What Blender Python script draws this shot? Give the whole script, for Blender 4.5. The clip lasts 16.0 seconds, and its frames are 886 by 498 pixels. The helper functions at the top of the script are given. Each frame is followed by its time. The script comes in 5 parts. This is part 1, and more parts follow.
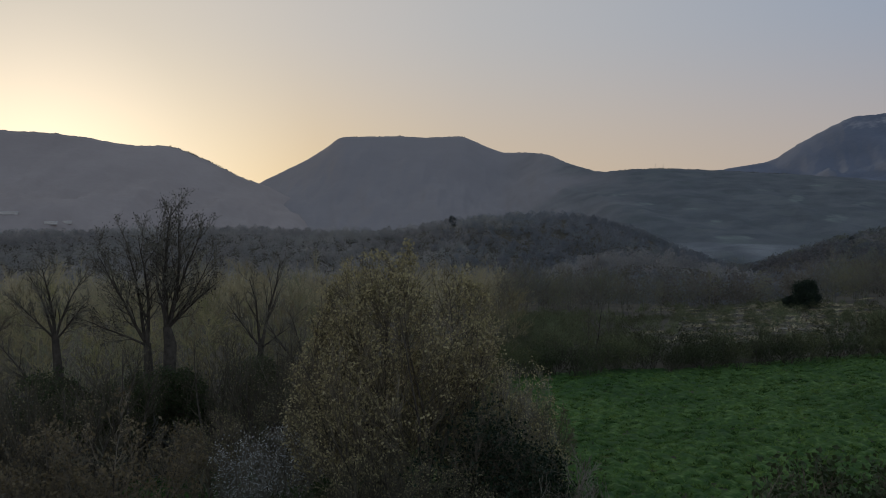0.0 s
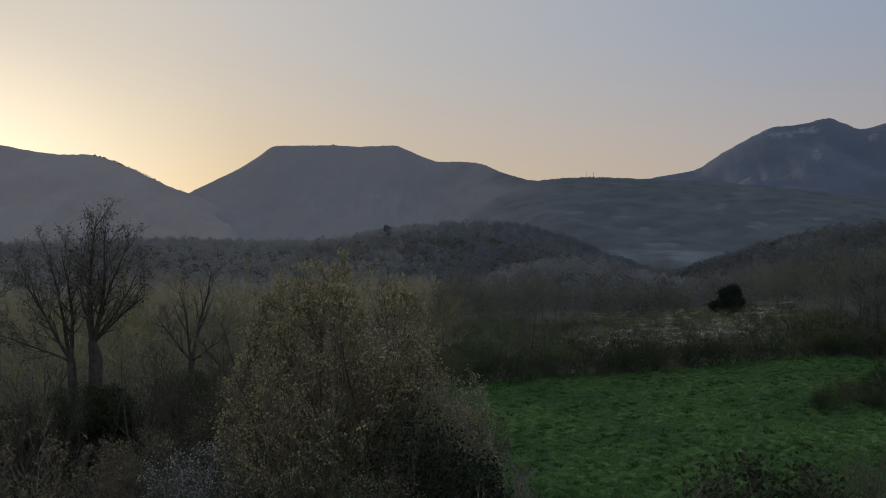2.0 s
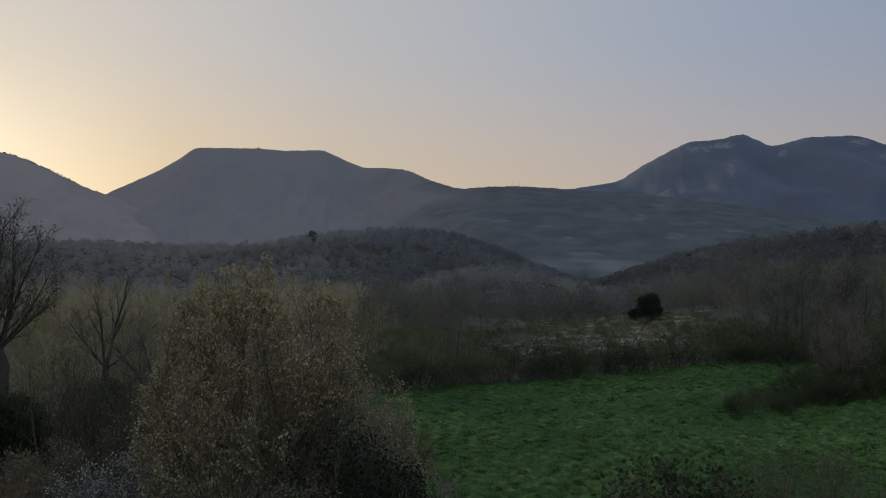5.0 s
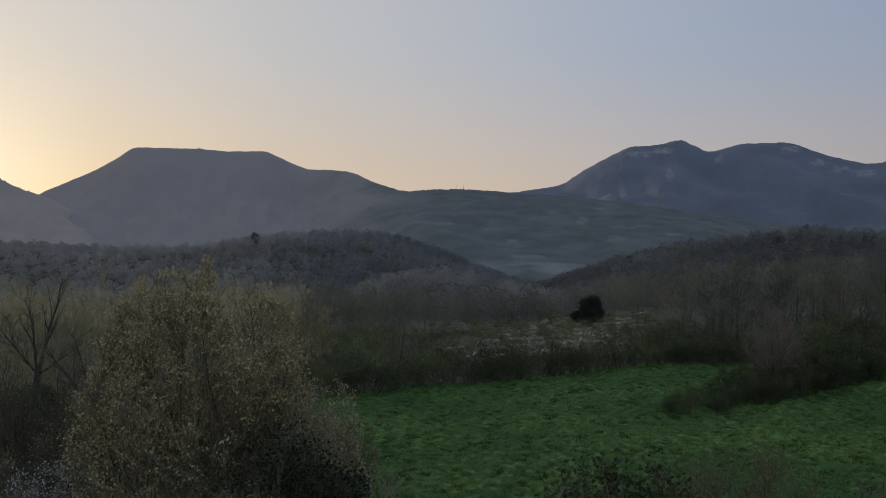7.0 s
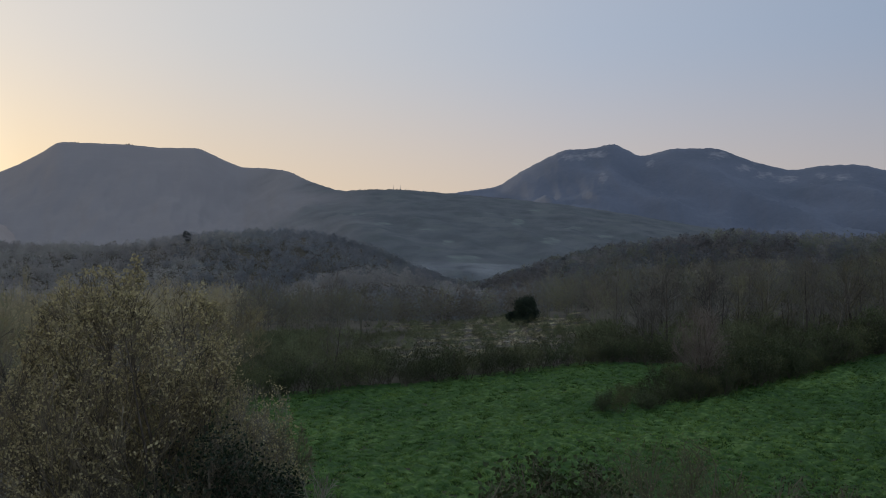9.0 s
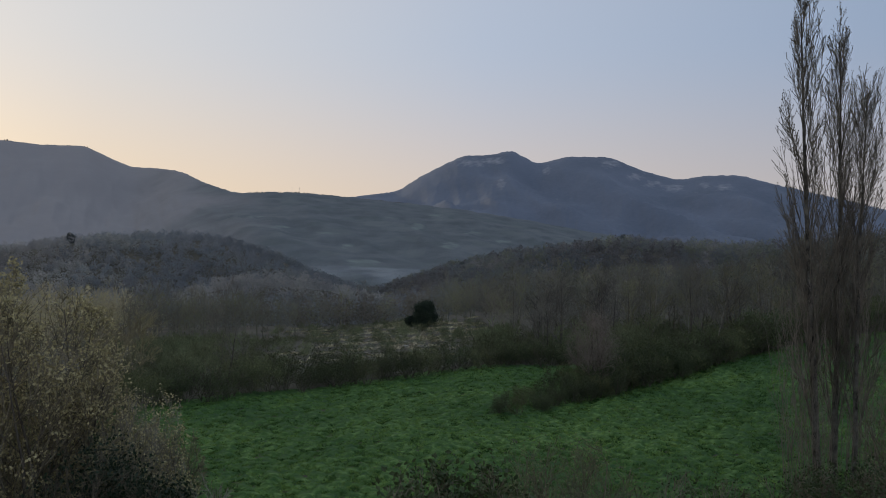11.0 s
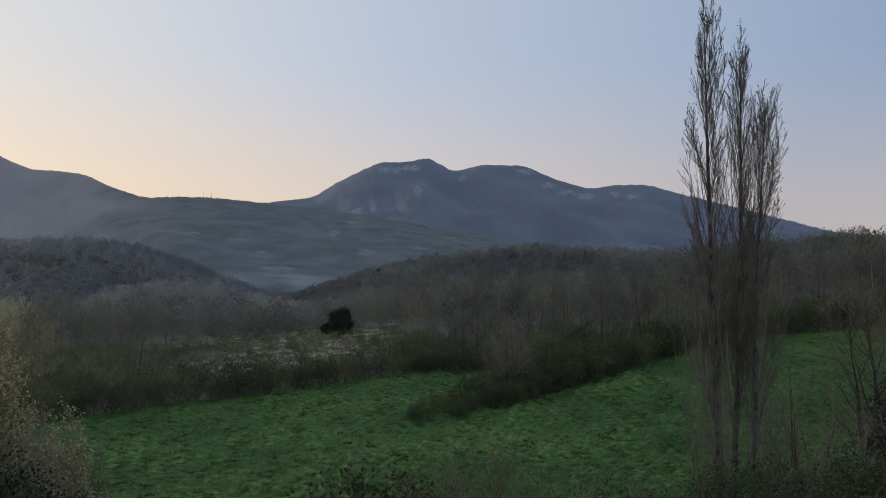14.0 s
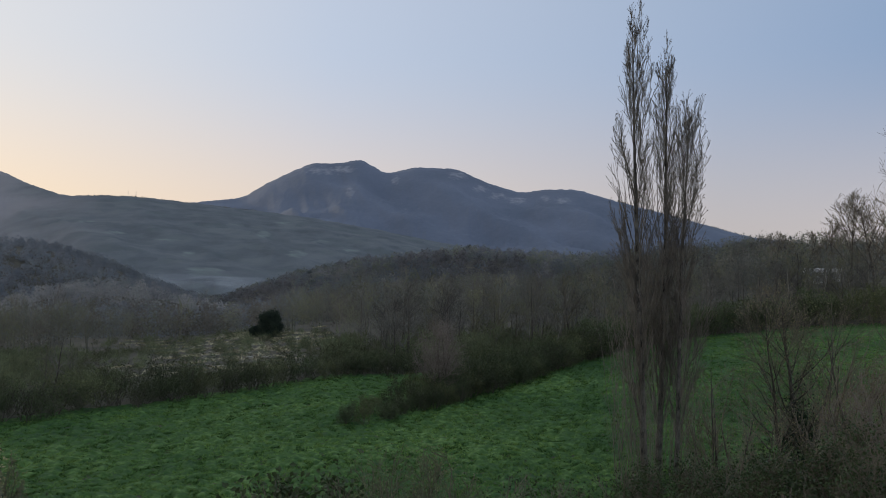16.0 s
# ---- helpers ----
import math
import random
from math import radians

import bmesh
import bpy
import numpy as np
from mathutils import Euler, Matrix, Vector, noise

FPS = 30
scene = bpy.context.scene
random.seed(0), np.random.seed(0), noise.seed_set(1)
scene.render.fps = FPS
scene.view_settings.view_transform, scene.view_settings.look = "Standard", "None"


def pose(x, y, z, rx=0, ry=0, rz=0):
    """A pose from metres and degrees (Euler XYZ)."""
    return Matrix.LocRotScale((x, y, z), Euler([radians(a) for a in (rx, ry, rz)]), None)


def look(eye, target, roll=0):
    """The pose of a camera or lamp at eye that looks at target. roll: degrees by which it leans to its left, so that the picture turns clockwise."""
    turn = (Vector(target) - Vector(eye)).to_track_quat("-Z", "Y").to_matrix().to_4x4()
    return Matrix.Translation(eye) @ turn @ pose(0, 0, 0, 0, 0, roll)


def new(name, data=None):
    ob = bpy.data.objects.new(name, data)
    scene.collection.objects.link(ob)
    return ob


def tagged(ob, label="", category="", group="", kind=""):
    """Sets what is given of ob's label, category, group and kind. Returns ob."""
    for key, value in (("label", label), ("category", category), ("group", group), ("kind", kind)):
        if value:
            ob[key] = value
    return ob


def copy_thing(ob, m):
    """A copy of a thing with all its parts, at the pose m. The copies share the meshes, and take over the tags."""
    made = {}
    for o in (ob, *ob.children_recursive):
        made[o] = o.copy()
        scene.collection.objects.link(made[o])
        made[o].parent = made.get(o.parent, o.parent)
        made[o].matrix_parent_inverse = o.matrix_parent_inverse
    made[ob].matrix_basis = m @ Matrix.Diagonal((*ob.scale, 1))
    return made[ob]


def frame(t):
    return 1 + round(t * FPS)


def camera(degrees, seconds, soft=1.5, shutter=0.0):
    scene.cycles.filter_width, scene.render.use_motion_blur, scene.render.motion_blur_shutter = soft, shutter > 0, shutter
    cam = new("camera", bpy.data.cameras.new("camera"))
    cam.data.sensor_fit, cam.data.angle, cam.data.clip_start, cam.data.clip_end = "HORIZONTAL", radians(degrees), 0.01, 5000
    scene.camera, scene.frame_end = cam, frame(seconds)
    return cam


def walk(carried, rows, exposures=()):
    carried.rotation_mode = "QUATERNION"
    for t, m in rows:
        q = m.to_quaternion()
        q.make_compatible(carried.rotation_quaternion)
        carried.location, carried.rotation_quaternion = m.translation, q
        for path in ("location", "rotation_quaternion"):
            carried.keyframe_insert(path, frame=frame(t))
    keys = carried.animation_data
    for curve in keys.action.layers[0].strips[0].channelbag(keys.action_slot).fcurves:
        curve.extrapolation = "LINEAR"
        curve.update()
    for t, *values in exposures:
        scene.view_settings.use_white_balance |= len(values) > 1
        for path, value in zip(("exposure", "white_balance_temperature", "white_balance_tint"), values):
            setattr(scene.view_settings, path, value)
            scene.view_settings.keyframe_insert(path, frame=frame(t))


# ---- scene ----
cam = camera(58.33, 16.0, soft=0.95)
EYE = 9.0
# seconds, yaw, pitch, roll: the camera is held in one spot and pans to the right
ROWS = [
    (0.0, 0.00, -1.20, -0.30),
    (0.5, -1.32, -1.01, -0.37),
    (1.0, -2.45, -0.88, -0.63),
    (1.5, -3.64, -0.71, -0.64),
    (2.0, -4.70, -0.59, -0.76),
    (2.5, -5.45, -0.52, -0.43),
    (3.0, -6.35, -0.54, -0.11),
    (3.5, -7.46, -0.52, -0.15),
    (4.0, -8.11, -0.32, -0.12),
    (6.5, -13.32, 0.02, 0.12),
    (7.0, -14.02, 0.06, 0.13),
    (7.5, -14.89, 0.05, 0.19),
    (8.0, -16.39, 0.12, 0.22),
    (10.5, -23.23, 0.26, 0.88),
    (11.0, -25.83, 0.51, 0.80),
    (11.5, -27.04, 0.62, 0.74),
    (12.0, -27.75, 0.62, 0.53),
    (12.5, -28.20, 0.63, 0.66),
    (13.0, -29.29, 0.89, 0.69),
    (13.5, -30.14, 1.09, 0.77),
    (14.0, -31.85, 1.09, 0.82),
    (14.5, -32.80, 1.22, 0.91),
    (15.0, -34.14, 1.28, 0.99),
    (15.5, -35.16, 1.36, 1.11),
    (16.0, -36.74, 1.35, 1.16),
]
walk(cam, [(t, pose(0, 0, EYE, 90 + pitch, 0, yaw) @ pose(0, 0, 0, 0, 0, roll)) for t, yaw, pitch, roll in ROWS],
     exposures=[(0, 0.2), (4, 0.25), (7, 0.40), (8, 0.55), (10.5, 0.64), (11, 0.74), (12, 0.84), (14.5, 0.84), (16, 0.95)])

# ---- sky and sun ----
SUN_AZ, SUN_EL = -27.0, 4.0          # degrees right of +y, degrees above the horizon
world = bpy.data.worlds.new("evening_sky")
scene.world = world
world.use_nodes = True
wn, wl = world.node_tree.nodes, world.node_tree.links
sky = wn.new("ShaderNodeTexSky")
sky.sky_type = "NISHITA"
sky.sun_disc = False
sky.sun_elevation, sky.sun_rotation = radians(SUN_EL), radians(SUN_AZ)
sky.altitude, sky.air_density, sky.dust_density, sky.ozone_density = 300, 1.0, 1.0, 4.0
sa, se = radians(SUN_AZ), radians(SUN_EL)
sun_dir = Vector((math.sin(sa) * math.cos(se), math.cos(sa) * math.cos(se), math.sin(se)))


def sky_ramp(source, stops):
    ramp = wn.new("ShaderNodeValToRGB")
    for i, (p, c) in enumerate(stops):
        e = ramp.color_ramp.elements[i] if i < 2 else ramp.color_ramp.elements.new(p)
        e.position, e.color = p, (*c, 1)
    wl.new(source, ramp.inputs[0])
    return ramp.outputs[0]


# evening haze: colours by the angle from the sunset (0 at the sun, 1 opposite it), for the upper sky and for the horizon
co = wn.new("ShaderNodeTexCoord")
dot = wn.new("ShaderNodeVectorMath"); dot.operation = "DOT_PRODUCT"
dot.inputs[1].default_value = sun_dir
wl.new(co.outputs["Generated"], dot.inputs[0])
arc = wn.new("ShaderNodeMath"); arc.operation = "ARCCOSINE"
wl.new(dot.outputs["Value"], arc.inputs[0])
part_way = wn.new("ShaderNodeMath"); part_way.operation = "DIVIDE"; part_way.inputs[1].default_value = math.pi
wl.new(arc.outputs[0], part_way.inputs[0])
upper = sky_ramp(part_way.outputs[0], [(0.0, (0.95, 0.80, 0.62)), (0.06, (0.66, 0.58, 0.47)), (0.12, (0.54, 0.495, 0.445)), (0.17, (0.46, 0.445, 0.43)),
                                       (0.31, (0.31, 0.345, 0.412)), (0.51, (0.165, 0.220, 0.315)), (1.0, (0.40, 0.43, 0.50))])
lower = sky_ramp(part_way.outputs[0], [(0.0, (1.3, 1.05, 0.72)), (0.05, (0.95, 0.76, 0.50)), (0.10, (0.72, 0.53, 0.31)), (0.16, (0.60, 0.45, 0.30)),
                                       (0.30, (0.46, 0.37, 0.31)), (0.46, (0.31, 0.28, 0.28)), (1.0, (0.42, 0.38, 0.42))])
sep = wn.new("ShaderNodeSeparateXYZ"); wl.new(co.outputs["Generated"], sep.inputs[0])
rise = wn.new("ShaderNodeMapRange"); rise.interpolation_type = "SMOOTHSTEP"
rise.inputs[1].default_value, rise.inputs[2].default_value = 0.02, 0.27
wl.new(sep.outputs["Z"], rise.inputs[0])
haze = wn.new("ShaderNodeMix"); haze.data_type = "RGBA"
wl.new(rise.outputs[0], haze.inputs["Factor"]); wl.new(lower, haze.inputs["A"]); wl.new(upper, haze.inputs["B"])
clear = wn.new("ShaderNodeVectorMath"); clear.operation = "SCALE"; clear.inputs["Scale"].default_value = 0.10
wl.new(sky.outputs[0], clear.inputs[0])
both = wn.new("ShaderNodeMix"); both.data_type = "RGBA"; both.inputs["Factor"].default_value = 0.85
wl.new(clear.outputs[0], both.inputs["A"]); wl.new(haze.outputs["Result"], both.inputs["B"])
wn["Background"].inputs["Strength"].default_value = 1.0
wl.new(both.outputs["Result"], wn["Background"].inputs["Color"])

sun_data = bpy.data.lights.new("sun", "SUN")
sun_data.energy, sun_data.angle, sun_data.color = 0.6, radians(0.5), (1.0, 0.83, 0.62)
sun = new("sun", sun_data)
sun.matrix_world = look(sun_dir * 100, (0, 0, 0))


# ---- materials ----
def material(name, dark, light, size, rough=0.85, bump=0.0, fine=8.0, random_amount=0.0, tint=0.0, through_light=0.0, third=None, detail=6.0, hues=None, grain_weight=0.5, coarse_weight=2.2):
    """Two-scale mottled surface: coarse patches of about `size` metres and grain `fine` times smaller."""
    m = bpy.data.materials.new(name)
    m.use_nodes = True
    n, l = m.node_tree.nodes, m.node_tree.links
    b = n["Principled BSDF"]
    b.inputs["Roughness"].default_value = rough
    b.inputs["Specular IOR Level"].default_value = 0.25
    co = n.new("ShaderNodeTexCoord")
    coarse, grain = n.new("ShaderNodeTexNoise"), n.new("ShaderNodeTexNoise")
    coarse.inputs["Scale"].default_value, coarse.inputs["Detail"].default_value = 1 / size, detail
    grain.inputs["Scale"].default_value, grain.inputs["Detail"].default_value = fine / size, 3.0
    l.new(co.outputs["Object"], coarse.inputs["Vector"])
    l.new(co.outputs["Object"], grain.inputs["Vector"])
    mixf = n.new("ShaderNodeMath"); mixf.operation = "MULTIPLY_ADD"
    l.new(grain.outputs[0], mixf.inputs[0]); mixf.inputs[1].default_value = grain_weight
    sub = n.new("ShaderNodeMath"); sub.operation = "MULTIPLY_ADD"
    l.new(coarse.outputs[0], sub.inputs[0]); sub.inputs[1].default_value, sub.inputs[2].default_value = coarse_weight, 0.5 - coarse_weight / 2 - grain_weight / 2
    l.new(sub.outputs[0], mixf.inputs[2])
    ramp = n.new("ShaderNodeValToRGB")
    ramp.color_ramp.elements[0].position, ramp.color_ramp.elements[1].position = 0.1, 0.95
    ramp.color_ramp.elements[0].color, ramp.color_ramp.elements[1].color = (*dark, 1), (*light, 1)
    if third:
        e = ramp.color_ramp.elements.new(0.55); e.color = (*third, 1)
    l.new(mixf.outputs[0], ramp.inputs[0])
    colour = ramp.outputs[0]
    if hues:
        at = n.new("ShaderNodeAttribute"); at.attribute_name = "tint"
        hr = n.new("ShaderNodeValToRGB")
        for i, c in enumerate(hues):
            e = hr.color_ramp.elements[i] if i < 2 else hr.color_ramp.elements.new(1.0)
            e.position, e.color = i / (len(hues) - 1), (*c, 1)
        l.new(at.outputs["Fac"], hr.inputs[0])
        hm = n.new("ShaderNodeMix"); hm.data_type = "RGBA"; hm.blend_type = "MULTIPLY"; hm.inputs["Factor"].default_value = 1.0
        l.new(colour, hm.inputs["A"]); l.new(hr.outputs[0], hm.inputs["B"])
        colour = hm.outputs["Result"]
    elif random_amount or tint:
        v = n.new("ShaderNodeHueSaturation")
        rnd = n.new("ShaderNodeMapRange")
        if tint:
            at = n.new("ShaderNodeAttribute"); at.attribute_name = "tint"
            l.new(at.outputs["Fac"], rnd.inputs[0])
        else:
            ob = n.new("ShaderNodeObjectInfo"); l.new(ob.outputs["Random"], rnd.inputs[0])
        k = max(random_amount, tint)
        rnd.inputs[3].default_value, rnd.inputs[4].default_value = 1 - k, 1 + k
        l.new(rnd.outputs[0], v.inputs["Value"])
        rnd2 = n.new("ShaderNodeMapRange")
        rnd2.inputs[3].default_value, rnd2.inputs[4].default_value = 0.5 - 0.05 * k, 0.5 + 0.04 * k
        l.new(rnd.outputs[0], rnd2.inputs[0]); rnd2.inputs[1].default_value, rnd2.inputs[2].default_value = 1 - k, 1 + k
        l.new(rnd2.outputs[0], v.inputs["Hue"])
        l.new(colour, v.inputs["Color"])
        colour = v.outputs[0]
    l.new(colour, b.inputs["Base Color"])
    if bump:
        bp = n.new("ShaderNodeBump"); bp.inputs["Strength"].default_value = 0.7
        bp.inputs["Distance"].default_value = bump
        l.new(mixf.outputs[0], bp.inputs["Height"]); l.new(bp.outputs[0], b.inputs["Normal"])
    if through_light:
        tr = n.new("ShaderNodeBsdfTranslucent"); l.new(colour, tr.inputs[0])
        mx = n.new("ShaderNodeMixShader"); mx.inputs[0].default_value = through_light
        l.new(b.outputs[0], mx.inputs[1]); l.new(tr.outputs[0], mx.inputs[2])
        l.new(mx.outputs[0], n["Material Output"].inputs["Surface"])
    return m


def rock_mix(m, rock_a, rock_b, size):
    """Bare limestone on a mountain, where the attribute `rock` says so."""
    n, l = m.node_tree.nodes, m.node_tree.links
    b = n["Principled BSDF"]
    old = b.inputs["Base Color"].links[0].from_socket
    at = n.new("ShaderNodeAttribute"); at.attribute_name = "rock"
    co = n.new("ShaderNodeTexCoord")
    mp = n.new("ShaderNodeMapping"); mp.inputs["Scale"].default_value = (1, 1, 0.45)
    no = n.new("ShaderNodeTexNoise"); no.inputs["Scale"].default_value, no.inputs["Detail"].default_value = 1 / size, 8
    l.new(co.outputs["Object"], mp.inputs[0]); l.new(mp.outputs[0], no.inputs["Vector"])
    add = n.new("ShaderNodeMath"); add.operation = "MULTIPLY_ADD"
    l.new(no.outputs[0], add.inputs[0]); add.inputs[1].default_value = 2.4
    pre = n.new("ShaderNodeMath"); pre.operation = "SUBTRACT"; pre.inputs[1].default_value = 1.6
    l.new(at.outputs["Fac"], pre.inputs[0]); l.new(pre.outputs[0], add.inputs[2])
    add.use_clamp = True
    rc = n.new("ShaderNodeMix"); rc.data_type = "RGBA"
    rc.inputs["A"].default_value, rc.inputs["B"].default_value = (*rock_a, 1), (*rock_b, 1)
    l.new(no.outputs[0], rc.inputs["Factor"])
    mx = n.new("ShaderNodeMix"); mx.data_type = "RGBA"
    l.new(add.outputs[0], mx.inputs["Factor"]); l.new(old, mx.inputs["A"]); l.new(rc.outputs["Result"], mx.inputs["B"])
    l.new(mx.outputs["Result"], b.inputs["Base Color"])
    return m


def hazed_scrub_mix(m, dark, light, size):
    """Dry scrub, paled for haze, instead of meadows, where the attribute `scrub` says so."""
    n, l = m.node_tree.nodes, m.node_tree.links
    b = n["Principled BSDF"]
    old = b.inputs["Base Color"].links[0].from_socket
    at = n.new("ShaderNodeAttribute"); at.attribute_name = "scrub"
    co, no = n.new("ShaderNodeTexCoord"), n.new("ShaderNodeTexNoise")
    no.inputs["Scale"].default_value, no.inputs["Detail"].default_value = 1 / size, 9
    l.new(co.outputs["Object"], no.inputs["Vector"])
    sc, mx = n.new("ShaderNodeMix"), n.new("ShaderNodeMix")
    sc.data_type = mx.data_type = "RGBA"
    sc.inputs["A"].default_value, sc.inputs["B"].default_value = (*dark, 1), (*light, 1)
    l.new(no.outputs[0], sc.inputs["Factor"])
    l.new(at.outputs["Fac"], mx.inputs["Factor"]); l.new(old, mx.inputs["A"]); l.new(sc.outputs["Result"], mx.inputs["B"])
    l.new(mx.outputs["Result"], b.inputs["Base Color"])
    return m


def field_patches(m, colours, size):
    """A patchwork of small meadows and coppices over a far slope."""
    n, l = m.node_tree.nodes, m.node_tree.links
    b = n["Principled BSDF"]
    old = b.inputs["Base Color"].links[0].from_socket
    co = n.new("ShaderNodeTexCoord")
    warp = n.new("ShaderNodeTexNoise"); warp.inputs["Scale"].default_value = 1 / size
    l.new(co.outputs["Object"], warp.inputs["Vector"])
    sc = n.new("ShaderNodeVectorMath"); sc.operation = "MULTIPLY_ADD"
    sc.inputs[1].default_value = (size * 0.8, size * 0.8, 0)
    l.new(warp.outputs["Color"], sc.inputs[0]); l.new(co.outputs["Object"], sc.inputs[2])
    vo = n.new("ShaderNodeTexVoronoi"); vo.inputs["Scale"].default_value = 1 / size
    l.new(sc.outputs[0], vo.inputs["Vector"])
    ramp = n.new("ShaderNodeValToRGB"); ramp.color_ramp.interpolation = "CONSTANT"
    sep = n.new("ShaderNodeSeparateColor"); l.new(vo.outputs["Color"], sep.inputs[0])
    for i, (p, c) in enumerate(colours):
        e = ramp.color_ramp.elements[i] if i < 2 else ramp.color_ramp.elements.new(p)
        e.position, e.color = p, (*c, 1)
    l.new(sep.outputs[0], ramp.inputs[0])
    soft = n.new("ShaderNodeMapRange")
    l.new(vo.outputs["Distance"], soft.inputs[0])
    soft.inputs[1].default_value, soft.inputs[2].default_value = 0.35, 0.75
    soft.inputs[3].default_value, soft.inputs[4].default_value = 0.45, 0.05
    up = n.new("ShaderNodeMath"); up.operation = "GREATER_THAN"; up.inputs[1].default_value = 0.52
    l.new(sep.outputs[1], up.inputs[0])
    mul = n.new("ShaderNodeMath"); mul.operation = "MULTIPLY"
    l.new(soft.outputs[0], mul.inputs[0]); l.new(up.outputs[0], mul.inputs[1])
    mx = n.new("ShaderNodeMix"); mx.data_type = "RGBA"
    l.new(mul.outputs[0], mx.inputs["Factor"]); l.new(old, mx.inputs["A"]); l.new(ramp.outputs[0], mx.inputs["B"])
    l.new(mx.outputs["Result"], b.inputs["Base Color"])
    return m


GROUND = material("leaf_litter_ground", (0.045, 0.040, 0.028), (0.110, 0.098, 0.066), 6.0, bump=0.1, fine=12)
WOODY = material("woodland_twigs", (0.11, 0.102, 0.085), (0.24, 0.225, 0.185), 3.0, random_amount=0.35)
OLIVE_TWIG = material("olive_twigs", (0.13, 0.122, 0.072), (0.27, 0.255, 0.15), 3.0, random_amount=0.3)
GRASS = material("meadow_turf", (0.024, 0.068, 0.019), (0.158, 0.262, 0.072), 7.0, bump=0.16, fine=20, third=(0.052, 0.118, 0.022), grain_weight=1.5, coarse_weight=0.9)
# darker than the blades: the tussocks' shade is put into their colour
TUSSOCK = material("coarse_shaded_grass", (0.032, 0.085, 0.020), (0.090, 0.175, 0.042), 2.0, fine=12, through_light=0.2)
BLADES = material("grass_blades", (0.076, 0.172, 0.046), (0.245, 0.36, 0.088), 7.0, fine=12, tint=0.2, through_light=0.45, coarse_weight=1.4)
BARK = material("grey_brown_bark", (0.07, 0.06, 0.047), (0.19, 0.165, 0.13), 0.25, bump=0.02)
DARK_BARK = material("darker_bark", (0.045, 0.039, 0.031), (0.125, 0.107, 0.083), 0.25, bump=0.02)
POPLAR_BARK = material("poplar_bark", (0.045, 0.039, 0.031), (0.24, 0.215, 0.175), 0.45, bump=0.02, coarse_weight=3.0)
TWIG = material("brown_twigs", (0.12, 0.10, 0.07), (0.25, 0.21, 0.15), 0.6)
POPLAR_TWIG = material("dark_poplar_twigs", (0.10, 0.085, 0.066), (0.255, 0.217, 0.168), 0.6)
WILLOW_TWIG = material("pale_willow_twigs", (0.105, 0.092, 0.062), (0.36, 0.31, 0.215), 0.4)
ASH_TWIG = material("ash_twigs", (0.135, 0.125, 0.095), (0.28, 0.262, 0.20), 0.6)
THICKET_TWIG = material("dull_brown_twigs", (0.075, 0.066, 0.044), (0.17, 0.15, 0.10), 0.6)
PALE_TWIG = material("pale_grey_twigs", (0.17, 0.155, 0.12), (0.34, 0.31, 0.24), 0.6)
PINK_TWIG = material("reddish_twigs", (0.165, 0.132, 0.105), (0.30, 0.25, 0.205), 0.6)
OLIVE_LEAF = material("olive_young_leaves", (0.18, 0.163, 0.078), (0.47, 0.42, 0.225), 0.5, rough=0.6, through_light=0.3)
WILLOW_BUD = material("willow_buds", (0.20, 0.172, 0.086), (0.68, 0.595, 0.325), 0.25, rough=0.6, through_light=0.3)
RUSSET_LEAF = material("russet_leaves", (0.13, 0.103, 0.056), (0.29, 0.24, 0.14), 0.4, rough=0.6, through_light=0.3)
GREEN_LEAF = material("bramble_leaves", (0.035, 0.055, 0.020), (0.09, 0.12, 0.045), 0.4, rough=0.5, through_light=0.2)
IVY_LEAF = material("dark_ivy_leaves", (0.010, 0.022, 0.010), (0.030, 0.050, 0.020), 0.4, rough=0.45)
BLOSSOM = material("white_blossom", (0.45, 0.46, 0.44), (0.75, 0.76, 0.72), 0.3, rough=0.6, through_light=0.3)
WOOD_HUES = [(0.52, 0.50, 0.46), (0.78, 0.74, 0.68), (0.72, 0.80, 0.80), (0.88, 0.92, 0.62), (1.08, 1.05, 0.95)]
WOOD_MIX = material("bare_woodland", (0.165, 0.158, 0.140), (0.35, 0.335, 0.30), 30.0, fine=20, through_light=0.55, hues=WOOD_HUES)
# olive-brown twigs, their colour lightened to imitate mist towards the sunset
THICKET = material("hazed_olive_thicket", (0.33, 0.298, 0.205), (0.61, 0.555, 0.395), 14.0, fine=14, through_light=0.55, hues=[(0.70, 0.68, 0.64), (0.95, 0.92, 0.86), (0.90, 0.93, 0.90), (1.05, 1.03, 0.86), (1.15, 1.12, 1.04)])
# bare-twig colour lifted and blued to imitate haze on the ridges
WOOD_FAR = material("hazed_distant_woodland", (0.185, 0.186, 0.200), (0.335, 0.335, 0.352), 90.0, fine=12, through_light=0.55, hues=WOOD_HUES)
# paler copy of the woodland colour, standing in for haze near the sunset
WEST_WOOD = material("haze_paled_woodland", (0.32, 0.314, 0.302), (0.50, 0.488, 0.466), 110.0, fine=12, through_light=0.55, hues=[(0.75, 0.76, 0.78), (0.92, 0.90, 0.88), (0.88, 0.90, 0.90), (1.0, 1.0, 0.96)])
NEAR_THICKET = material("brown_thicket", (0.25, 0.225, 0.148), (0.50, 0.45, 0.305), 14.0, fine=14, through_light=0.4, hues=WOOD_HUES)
# haze over the far hill is put into this pale grey twig colour
WOOD_HAZE = material("hazed_far_woodland", (0.23, 0.242, 0.250), (0.375, 0.39, 0.396), 110.0, fine=12, through_light=0.55, hues=[(0.70, 0.74, 0.80), (0.90, 0.88, 0.88), (0.80, 0.85, 0.90), (1.0, 1.0, 0.94)])
